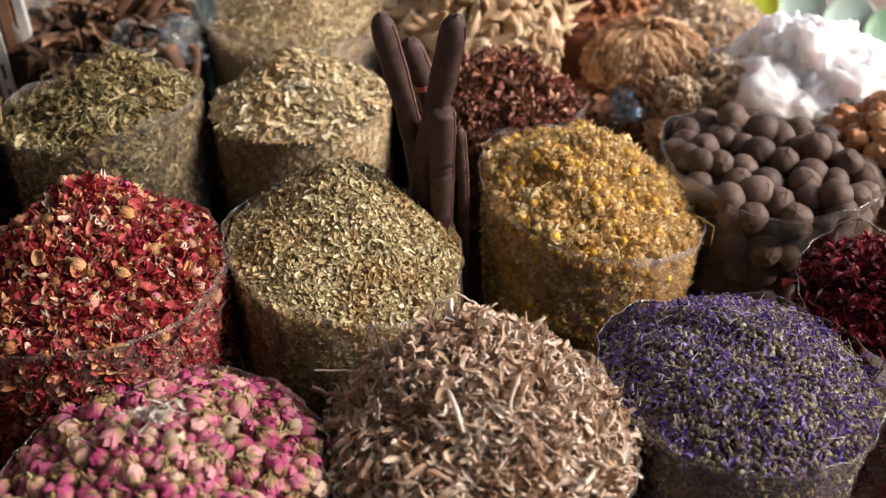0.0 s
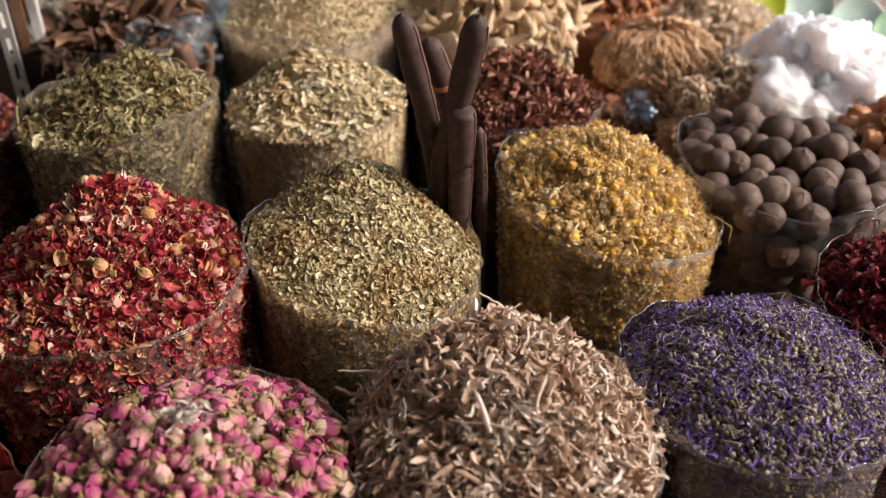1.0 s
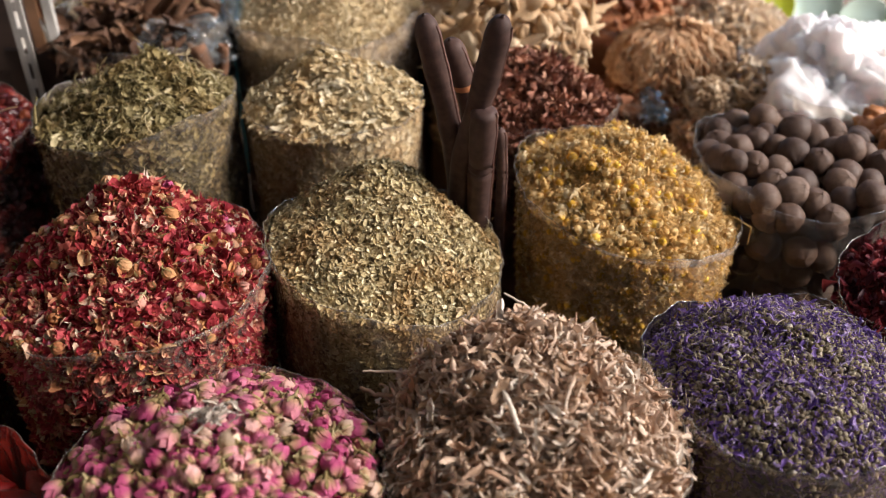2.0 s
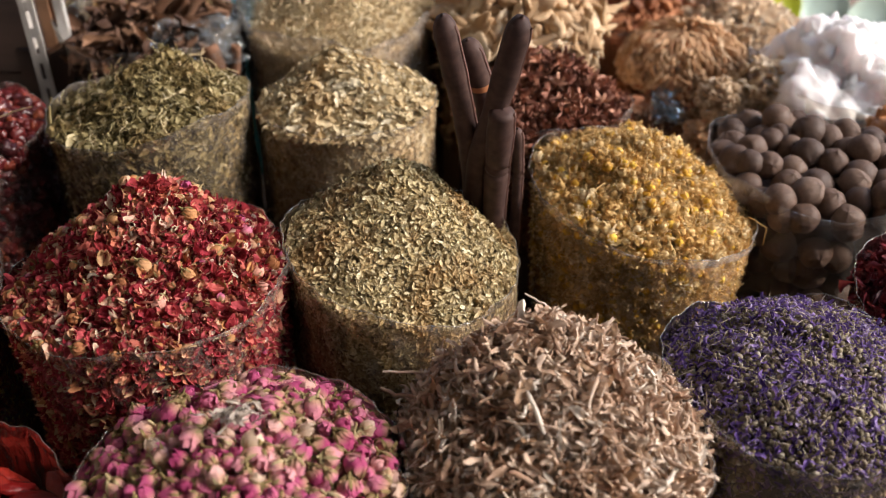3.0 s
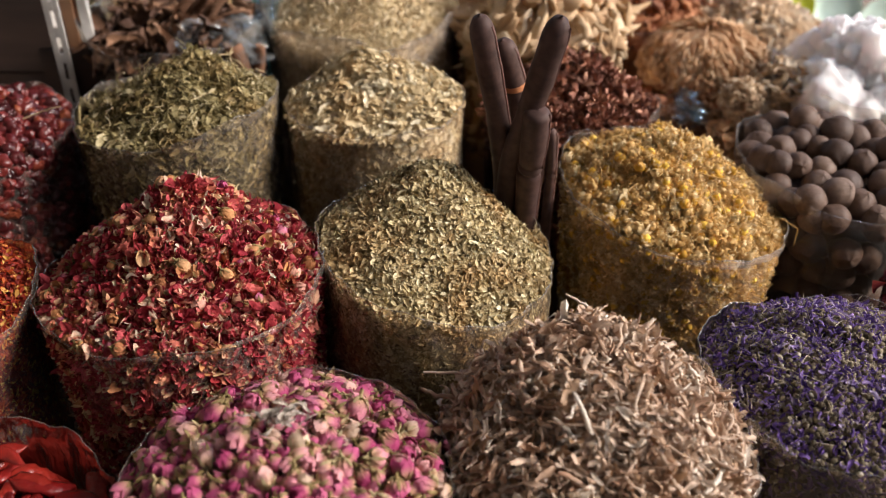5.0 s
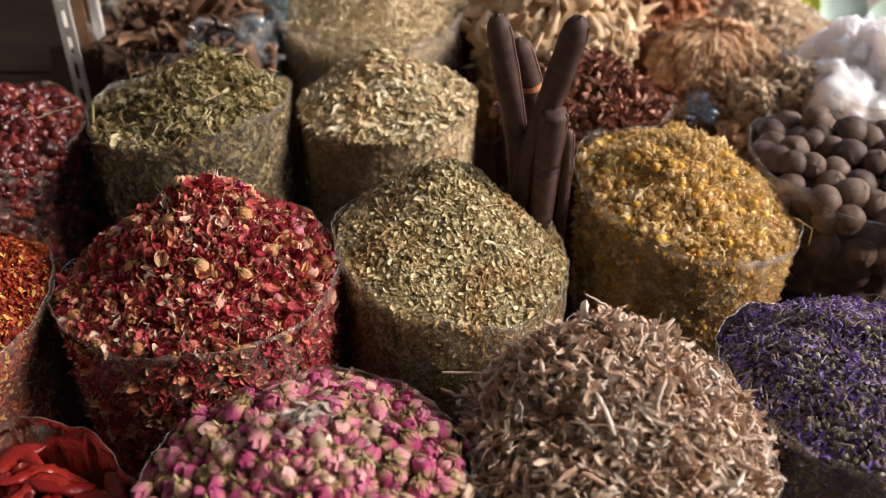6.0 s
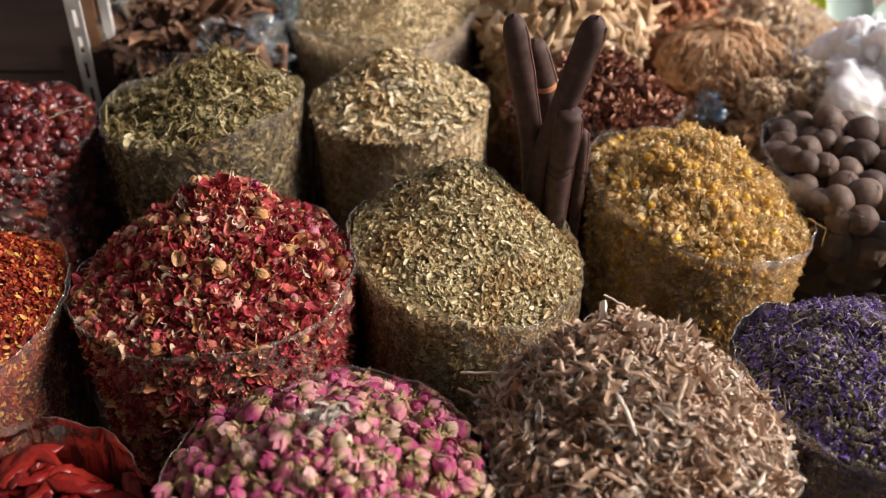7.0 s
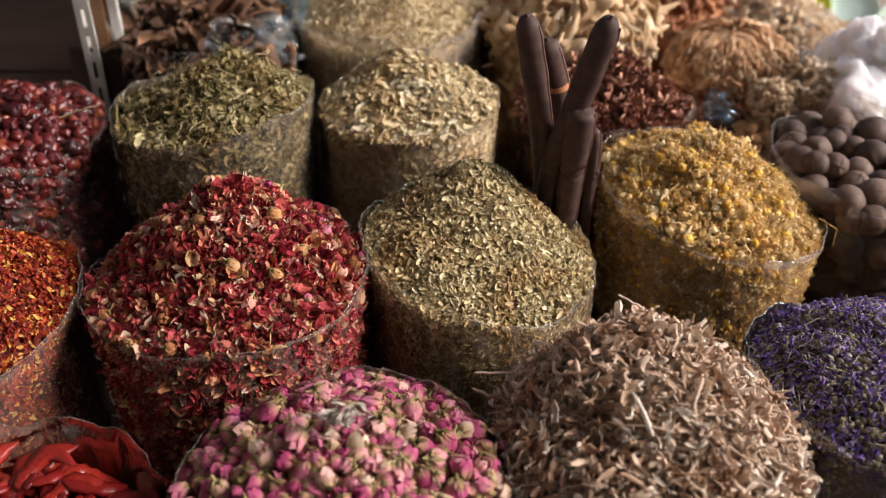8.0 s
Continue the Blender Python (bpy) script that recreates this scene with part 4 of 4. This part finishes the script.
def fibre_bundle(x, y, z, r, tall):
    """A mop of pale root fibres hanging over from its crown."""
    ob = tagged(new("fibrous_root_bundle"), "shaggy bundle of pale brown root fibres", "dried roots")
    c = at(x, y, z)
    ob.location = c
    core = round_shape(8, 14, 0.05)
    v = core[0].copy()
    v[:, :3] *= (1.60 * r * K, 1.60 * r * K, 1.60 * tall * K)
    new("root_crown", mesh_from("root_crown", v, core[1], core[2], [FIBRE], True)).parent = ob
    vs, fs, n = [], [], 0
    for k in range(1500):
        thick = 1.0 if k < 850 else 0.45
        a, th = rng.uniform(0, 6.283), math.acos(1 - 1.2 * rng.uniform(0, 1) ** 0.75)
        run, lift, slant, deep = rng.uniform(0.30, 0.70), rng.uniform(-0.03, 0.13), rng.normal(0, 0.14), rng.uniform(-0.10, 0.04)
        wave, ph = rng.uniform(0.02, 0.10), rng.uniform(0, 6)
        q = []
        for f in np.linspace(0, 1, 7):
            t2, a2 = th + run * f, a + slant * f + wave * math.sin(5 * f + ph)
            out = 0.93 + deep + 0.12 * math.sin(math.pi * min(1, 0.3 + f)) + lift * f + wave * 0.5 * math.sin(8 * f + ph)
            drop = max(0, t2 - 1.6) * 0.5
            q.append(np.array([math.sin(min(t2, 1.6)) * math.cos(a2) * r * out, math.sin(min(t2, 1.6)) * math.sin(a2) * r * out, (math.cos(min(t2, 1.6)) * out - drop) * tall]) * K)
        tv, tf = tube(q, [thick * w for w in (0.0012, 0.0021, 0.0025, 0.0027, 0.0026, 0.0020, 0.0009)], 5)
        vs.append(tv)
        fs.append(tf + n)
        n += len(tv)
    o = new("root_fibre", mesh_from("root_fibre", np.concatenate(vs), np.concatenate(fs), np.zeros(sum(map(len, fs)), int), [FIBRE], True))
    o.parent = ob
    o["kind"] = "stuff"
    return ob


fibre_bundle(0.377, 1.575, 0.832, 0.108, 0.078)


def curled_plant(x, y, z, r):
    """A dry desert plant that has curled up into a knotted ball."""
    ob = tagged(new("curled_dry_plant"), "brown dried plant curled into a knotted ball", "dried plant", "curled dry plants")
    ob.location = at(x, y, z)
    R = r * K
    core = round_shape(8, 12, 0.1)
    v = core[0].copy()
    v[:, :3] *= 1.1 * R
    new("heart", mesh_from("heart", v, core[1], core[2], [JERICHO], True)).parent = ob
    vs, fs, n = [], [], 0
    for k in range(110):
        d = rng.normal(0, 1, 3)
        d /= np.linalg.norm(d)
        e = np.cross(d, rng.normal(0, 1, 3))
        e /= np.linalg.norm(e)
        g = np.cross(d, e)
        cr = R * rng.uniform(0.15, 0.3)
        q = [d * R * (0.75 + 0.06 * i) + cr * (1 - 0.1 * i) * (math.cos(i * 1.0) * e + math.sin(i * 1.0) * g) for i in range(8)]
        tv, tf = tube(q, [R * 0.115 * (1 - 0.09 * i) for i in range(8)], 5)
        vs.append(tv)
        fs.append(tf + n)
        n += len(tv)
    o = new("curled_branch", mesh_from("curled_branch", np.concatenate(vs), np.concatenate(fs), np.zeros(sum(map(len, fs)), int), [JERICHO], True))
    o.parent = ob
    o["kind"] = "stuff"
    return ob


curled_plant(0.480, 1.425, 0.853, 0.052)
curled_plant(0.396, 1.395, 0.850, 0.034)
curled_plant(0.425, 1.405, 0.832, 0.030)

# ---- long dark pods standing between the bags ----
def pod(points, r, label, band=False):
    ob = tagged(new("cassia_pod"), label, "seed pod", "long dark pods")
    ends = [at(*p) for p in points]
    ob.location = ends[0]
    path, rad = [], []
    for k in range(25):
        u = k / 24
        w = min(u * (len(ends) - 1), len(ends) - 1.0001)
        i, w = int(w), w - int(w)
        a, b, c, d = (ends[min(max(i + j, 0), len(ends) - 1)] for j in (-1, 0, 1, 2))
        p = 0.5 * (2 * b + (c - a) * w + (2 * a - 5 * b + 4 * c - d) * w * w + (3 * b - a - 3 * c + d) * w ** 3) - ends[0]
        path.append(p)
        rad.append(r * K * min(1, (1.03 - u) * 11) ** 0.5 * (1 + 0.035 * math.sin(17 * u + r * 900) + 0.02 * math.sin(41 * u + r * 500)) * (0.9 + 0.1 * u))
    path.append(path[-1] + (path[-1] - path[-2]) * 0.25)
    rad.append(0.0009)
    v, f = tube(path, rad, 16)
    shell = new("shell", mesh_from("shell", v, f, np.zeros(len(f), int), [POD], True))
    shell.parent = ob
    seam = [q + Vector((0.90 * w, -0.40 * w, 0)) for q, w in zip(path[:24], rad)]
    v, f = tube(seam, [0.0014] * 24, 5)
    new("seam", mesh_from("seam", v, f, np.zeros(len(f), int), [POD_SEAM], True)).parent = shell
    v, f = tube([path[-2] - (path[-1] - path[-2]), path[-2], path[-1] + (path[-1] - path[-2]) * 0.8], [rad[-3] * 0.5, rad[-2] * 0.5, 0.0012], 7)
    new("tip", mesh_from("tip", v, f, np.zeros(len(f), int), [POD], True)).parent = ob
    if band:
        v, f = tube(path[17:19], [q * 1.03 for q in rad[17:19]], 16)
        new("band", mesh_from("band", v, f, np.zeros(len(f), int), [POD_BAND], True)).parent = shell
    return ob


pod([(-0.020, 1.040, 0.70), (-0.030, 1.000, 0.925), (-0.041, 0.985, 1.012), (-0.053, 0.975, 1.072), (-0.069, 0.960, 1.149)], 0.0150, "long dark brown cassia pod with a blunt tip")
pod([(-0.030, 1.010, 0.70), (-0.026, 0.985, 0.930), (-0.011, 0.960, 1.024), (0.000, 0.940, 1.084), (0.013, 0.911, 1.165)], 0.0155, "long dark brown cassia pod leaning forwards")
pod([(-0.004, 1.000, 0.70), (-0.002, 0.970, 0.930), (-0.002, 0.955, 0.973), (-0.001, 0.942, 1.022), (-0.001, 0.936, 1.050)], 0.0165, "short dark brown cassia pod with a pointed tip")
pod([(0.000, 1.060, 0.70), (-0.004, 1.035, 0.930), (-0.0125, 1.020, 1.005), (-0.023, 1.010, 1.053), (-0.040, 0.997, 1.107)], 0.0150, "dark brown cassia pod with an orange band", True)
pod([(0.027, 1.010, 0.70), (0.026, 0.985, 0.900), (0.0235, 0.965, 0.957), (0.021, 0.955, 0.990), (0.0185, 0.950, 1.018)], 0.0070, "thin dark brown cassia pod")

# ---- loose bits that lie on top ----
def crumpled_sheet(x, y, z, w, d, h, label, turn=0.0, tilt=20.0, film=None, folds=30):
    """A loose, creased scrap of clear plastic."""
    ob = tagged(new("plastic_scrap"), label, "plastic sheet", "creased plastic scraps")
    ob.matrix_basis = Matrix.Translation(at(x, y, z)) @ pose(0, 0, 0, tilt, 0, turn)
    q = rng.uniform(0, 6, 8)

    def fn(u, v):
        f = abs(math.sin(5 * u + 2 * v + q[0])) + 0.7 * abs(math.sin(7 * v - 4 * u + q[1])) + 0.35 * abs(math.sin(15 * u + 9 * v + q[2]))
        return (w * (u - 0.5) + 0.004 * math.sin(9 * v + q[3]), d * 0.5 * v + 0.004 * math.sin(8 * u + q[4]), h * f, u)
    v, f = patch(folds + 4, folds, fn)
    o = new("sheet", mesh_from("sheet", v, f, np.zeros(len(f), int), [film or HAZY]))
    o.parent = ob
    o.visible_shadow = False

    def flap(u, v):
        x, y, z, k = fn(0.62 + 0.34 * u, 0.9 * v)
        return (x - 0.06 * w * u, y, z + 0.004 + 0.25 * h * math.sin(2.6 * u + 0.6), k)
    v, f = patch(folds // 2, folds // 2, flap)
    o = new("folded_flap", mesh_from("folded_flap", v, f, np.zeros(len(f), int), [film or HAZY]))
    o.parent = ob
    o.visible_shadow = False
    return ob


# This small scrap is added to carry blue highlights of a dark bag.
crumpled_sheet(0.300, 1.385, 0.830, 0.036, 0.045, 0.012, "creased plastic scrap added for the blue sky glints on a dark bag", 10, 40, SKY_GLINT_FILM, 9)
crumpled_sheet(-0.465, 1.395, 0.930, 0.11, 0.09, 0.011, "creased clear plastic folded over bark strips", 20, 20, FOLDED_FILM, 14)
crumpled_sheet(-0.402, 1.470, 0.935, 0.030, 0.15, 0.014, "creased plastic between two bags, coloured with a bluish sky reflection", 15, 78, SKY_GLINT_FILM)


def twig(points, r, material, label):
    ob = tagged(new("twig"), label, "twig", "loose twigs")
    ends = [at(*q) for q in points]
    ob.location = ends[0]
    n = len(ends)
    path = []
    for i in range(n - 1):
        for k in range(4):
            path.append(ends[i].lerp(ends[i + 1], k / 4) - ends[0] + Vector(rng.normal(0, r * 0.35, 3)))
    path.append(ends[-1] - ends[0])
    v, f = tube(path, [r * (1.1 - 0.5 * k / len(path)) for k in range(len(path))], 6)
    new("stem", mesh_from("stem", v, f, np.zeros(len(f), int), [material], True)).parent = ob
    return ob


twig([(-0.070, 0.672, 0.890), (-0.098, 0.674, 0.890), (-0.128, 0.676, 0.888)], 0.0013, BEIGE, "thin pale twig sticking out of the sage")
twig([(-0.075, 0.650, 0.875), (-0.110, 0.655, 0.874), (-0.130, 0.665, 0.876)], 0.0022, BEIGE, "curled pale stem hanging over the bag rim")
twig([(0.045, 0.695, 0.945), (0.030, 0.702, 0.954), (0.012, 0.709, 0.961)], 0.0011, BEIGE, "crooked pale stem on top of the sage")
twig([(-0.590, 1.090, 0.955), (-0.588, 1.092, 0.975), (-0.582, 1.095, 0.990)], 0.0013, HERB, "thin upright herb stalk beside the rim")
twig([(-0.678, 1.120, 0.946), (-0.650, 1.120, 0.956), (-0.623, 1.120, 0.964)], 0.0010, LEAF, "pale straw lying on the red berries")
twig([(0.216, 0.990, 0.937), (0.248, 0.980, 0.934), (0.276, 0.985, 0.920)], 0.0008, CHAM_PETAL, "thin stalk across the chamomile")
twig([(0.237, 0.990, 0.9285), (0.249, 0.982, 0.919), (0.259, 0.980, 0.909)], 0.0007, CHAM_PETAL, "thin curved stalk on the chamomile")
twig([(0.325, 0.980, 0.878), (0.3475, 0.970, 0.868), (0.3458, 0.965, 0.845)], 0.0006, CHAM_PETAL, "thin curled stalk over the bag rim")


def pale_sprig(x, y, z):
    """A tuft of bleached petals."""
    ob = tagged(new("pale_sprig"), "bleached grey dried flower tuft on pink rosebuds", "dried flower")
    ob.location = at(x, y, z)
    for k in range(34):
        d = rng.normal(0, 1, 3) * (0.009, 0.005, 0.0028)
        o = new("petal", PALE_MESH[k % 4])
        o.parent = ob
        o.matrix_basis = Matrix.LocRotScale(Vector(d), Euler(rng.uniform(-0.8, 0.8, 3).tolist()), Vector((0.012,) * 3))
    return ob


PALE = bits("bleached_petal", [(0, (0.36, 0.30, 0.25)), (1, (0.58, 0.52, 0.46))])
PALE_MESH = [mesh_from("petal", *SCROLLS[k], [PALE]) for k in range(4)]
pale_sprig(-0.248, 0.565, 0.938)

# ---- slotted shelf upright, boards and far goods at the back ----
def shelf_upright(x, y, tall):
    """A folded steel angle with a row of slots."""
    ob = tagged(new("shelf_upright"), "slotted grey steel shelf upright", "shelf post")
    p = at(x, y, 0.9)
    ob.location = (p.x, p.y, TABLE)
    w, t, pitch = 0.0095, 0.0015, 0.034
    box("edge_strip", -w, -w + 0.007, -t, t, 0.0, tall, STEEL, ob, 0.0005)
    box("edge_strip", w - 0.007, w, -t, t, 0.0, tall, STEEL, ob, 0.0005)
    box("side_flange", -w - 0.0015, -w + 0.0005, t, 0.028, 0.0, tall, STEEL, ob, 0.0005)
    for k in range(int(tall / pitch)):
        box("slot_bridge", -w + 0.007, w - 0.007, -t, t, k * pitch, k * pitch + 0.012, STEEL, ob, 0)
    return ob


shelf_upright(-0.724, 1.395, 1.3)
p = at(-0.752, 1.395, 0.9)
q = at(-0.713, 1.43, 0.9)
tagged(box("wooden_post", q.x - 0.0100, q.x + 0.0100, q.y, q.y + 0.02, TABLE, 1.9, PLANK), "brown wooden post beside the shelf upright", "post")
tagged(box("white_trim_strip", q.x + 0.0115, q.x + 0.0235, q.y + 0.002, q.y + 0.012, TABLE, 1.9, STEEL, None, 0.001), "pale metal strip on a wooden post", "trim strip")
low = tagged(new("low_board"), "low dark wooden board in front of a post", "board")
c0, c1 = at(-0.770, 1.412, 0.9), at(-0.682, 1.412, 0.928)
for k in range(3):
    zc = TABLE + k * (c1.z - TABLE) / 3
    box("slat", c0.x, c1.x, c0.y, c0.y + 0.010, zc + 0.001, zc + (c1.z - TABLE) / 3 - 0.002, WOOD, low, 0.001)


def quill(points, r, label):
    """A rolled strip of bark, open along one side."""
    ob = tagged(new("bark_quill"), label, "bark quill", "bark quills")
    ends = [at(*e) for e in points]
    ob.location = ends[0]
    d = ends[1] - ends[0]
    e = d.cross(Vector((0, 1, 0.2))).normalized()
    g = d.normalized().cross(e)
    ph = rng.uniform(0, 6)

    def fn(u, v):
        a = 2.4 * v + ph
        k = r * (1 + 0.12 * math.sin(6 * u + ph)) * (1 - 0.15 * v)
        return (*(d * u + k * (math.cos(a) * e + math.sin(a) * g) + 0.08 * d.length * math.sin(math.pi * u) * e), u)
    v, f = patch(10, 12, fn)
    o = new("bark", mesh_from("bark", v, f, np.zeros(len(f), int), [QUILL], True))
    o.parent = ob
    o.modifiers.new("thickness", 'SOLIDIFY').thickness = 0.0012

    def inner(u, v):
        a, k = 2.0 * v + ph + 0.9, 0.55 * r * (1 + 0.10 * math.sin(5 * u + ph))
        w = 0.03 + 0.94 * u
        return (*(d * w + k * (math.cos(a) * e + math.sin(a) * g) + 0.08 * d.length * math.sin(math.pi * w) * e), u)
    v, f = patch(8, 8, inner)
    o = new("inner_roll", mesh_from("inner_roll", v, f, np.zeros(len(f), int), [BARK], True))
    o.parent = ob
    o.modifiers.new("thickness", 'SOLIDIFY').thickness = 0.0010
    return ob


QUILL = bits("bark_quill_surface", [(0, (0.11, 0.052, 0.030)), (0.6, (0.23, 0.115, 0.066)), (1, (0.31, 0.175, 0.11))])
quill([(-0.590, 1.500, 0.895), (-0.518, 1.500, 0.995)], 0.0055, "long tan bark quill leaning out of a bag")
quill([(-0.560, 1.520, 0.900), (-0.500, 1.500, 0.990)], 0.0100, "broad brown bark quill leaning out of a bag")
quill([(-0.525, 1.500, 0.905), (-0.468, 1.500, 0.995)], 0.0060, "dark brown bark quill leaning out of a bag")
quill([(-0.515, 1.495, 0.930), (-0.432, 1.500, 0.956)], 0.0050, "dark brown bark quill lying across a bag")
quill([(-0.442, 1.372, 0.950), (-0.424, 1.362, 0.885)], 0.0090, "pinkish brown bark piece behind creased film")
quill([(-0.396, 1.375, 0.950), (-0.412, 1.365, 0.885)], 0.0060, "pinkish brown bark piece beside creased film")
board = tagged(new("wooden_board"), "dark brown planked board behind the bags", "board")
for k in range(12):
    z0 = TABLE + 0.002 + k * 0.107
    box("plank", -1.33, p.x - 0.016, p.y + 0.10 + rng.uniform(0, 0.003), p.y + 0.12, z0, z0 + 0.104, WOOD, board, 0.002)


def disc(x, y, z, r, material, label):
    """A dished plate standing on edge."""
    ob = tagged(new("plate"), label, "plate", "plates at the back")
    ob.location = at(x, y, z)
    ob.rotation_euler = (radians(62), 0, radians(rng.uniform(-15, 15)))
    v, f = [], []
    prof = [(0.02, 0.0), (0.5, 0.0), (0.75, 0.06), (0.97, 0.16), (1.0, 0.17), (1.0, 0.15), (0.75, 0.02), (0.5, -0.05), (0.02, -0.05)]
    for a in range(40):
        w = 2 * math.pi * a / 40
        v += [(q * r * K * math.cos(w), q * r * K * math.sin(w), h * r * K, q) for q, h in prof]
    n = len(prof)
    for a in range(40):
        b = (a + 1) % 40
        for i in range(n - 1):
            f += [(a * n + i, b * n + i, a * n + i + 1), (b * n + i, b * n + i + 1, a * n + i + 1)]
    new("dish", mesh_from("dish", np.array(v), np.array(f), np.zeros(len(f), int), [material], True)).parent = ob
    return ob


AQUA = plain("pale_aqua_glaze", (0.50, 0.62, 0.52), 0.25, 12, 0.15)
LIMEGREEN = plain("lime_green_glaze", (0.50, 0.55, 0.03), 0.35, 12, 0.15)
MOSS = plain("green_glaze", (0.20, 0.34, 0.20), 0.3, 12, 0.2)
disc(0.985, 2.43, 0.640, 0.068, AQUA, "pale green glazed plate standing on edge")
disc(1.105, 2.38, 0.605, 0.078, AQUA, "pale aqua glazed plate standing on edge")
disc(1.205, 2.36, 0.585, 0.070, MOSS, "green glazed plate standing on edge")
disc(0.860, 2.43, 0.645, 0.062, LIMEGREEN, "bright lime green glazed plate")


def jar(x, y, z, r, tall, material, label):
    """A round jar with a neck and a lid."""
    ob = tagged(new("jar"), label, "jar")
    c = at(x, y, z)
    ob.location = (c.x, c.y, TABLE)
    h = c.z + tall - TABLE
    for nm, prof, m in (("body", [(0, 0), (1, 0.0), (1.04, 0.02), (1.04, 0.78), (0.9, 0.86), (0.66, 0.90), (0.66, 0.95), (0, 0.95)], material),
                        ("lid", [(0, 0.951), (0.74, 0.951), (0.74, 0.995), (0.70, 1.0), (0, 1.0)], STEEL)):
        v, f, n = [], [], len(prof)
        for a in range(28):
            w = 2 * math.pi * a / 28
            v += [(q * r * K * math.cos(w), q * r * K * math.sin(w), g * h, g) for q, g in prof]
        for a in range(28):
            b = (a + 1) % 28
            for i in range(n - 1):
                f += [(a * n + i, b * n + i, a * n + i + 1), (b * n + i, b * n + i + 1, a * n + i + 1)]
        new(nm, mesh_from(nm, np.array(v), np.array(f), np.zeros(len(f), int), [m], True)).parent = ob
    return ob


# Added jar; its teal colour supplies the glint between the back bags.
TEAL_GLINT = plain("teal_glint_glaze", (0.10, 0.34, 0.34), 0.12, 15, 0.3)
jar(-0.425, 1.680, 0.90, 0.040, 0.10, TEAL_GLINT, "shiny teal jar added for a teal glint between the bags")
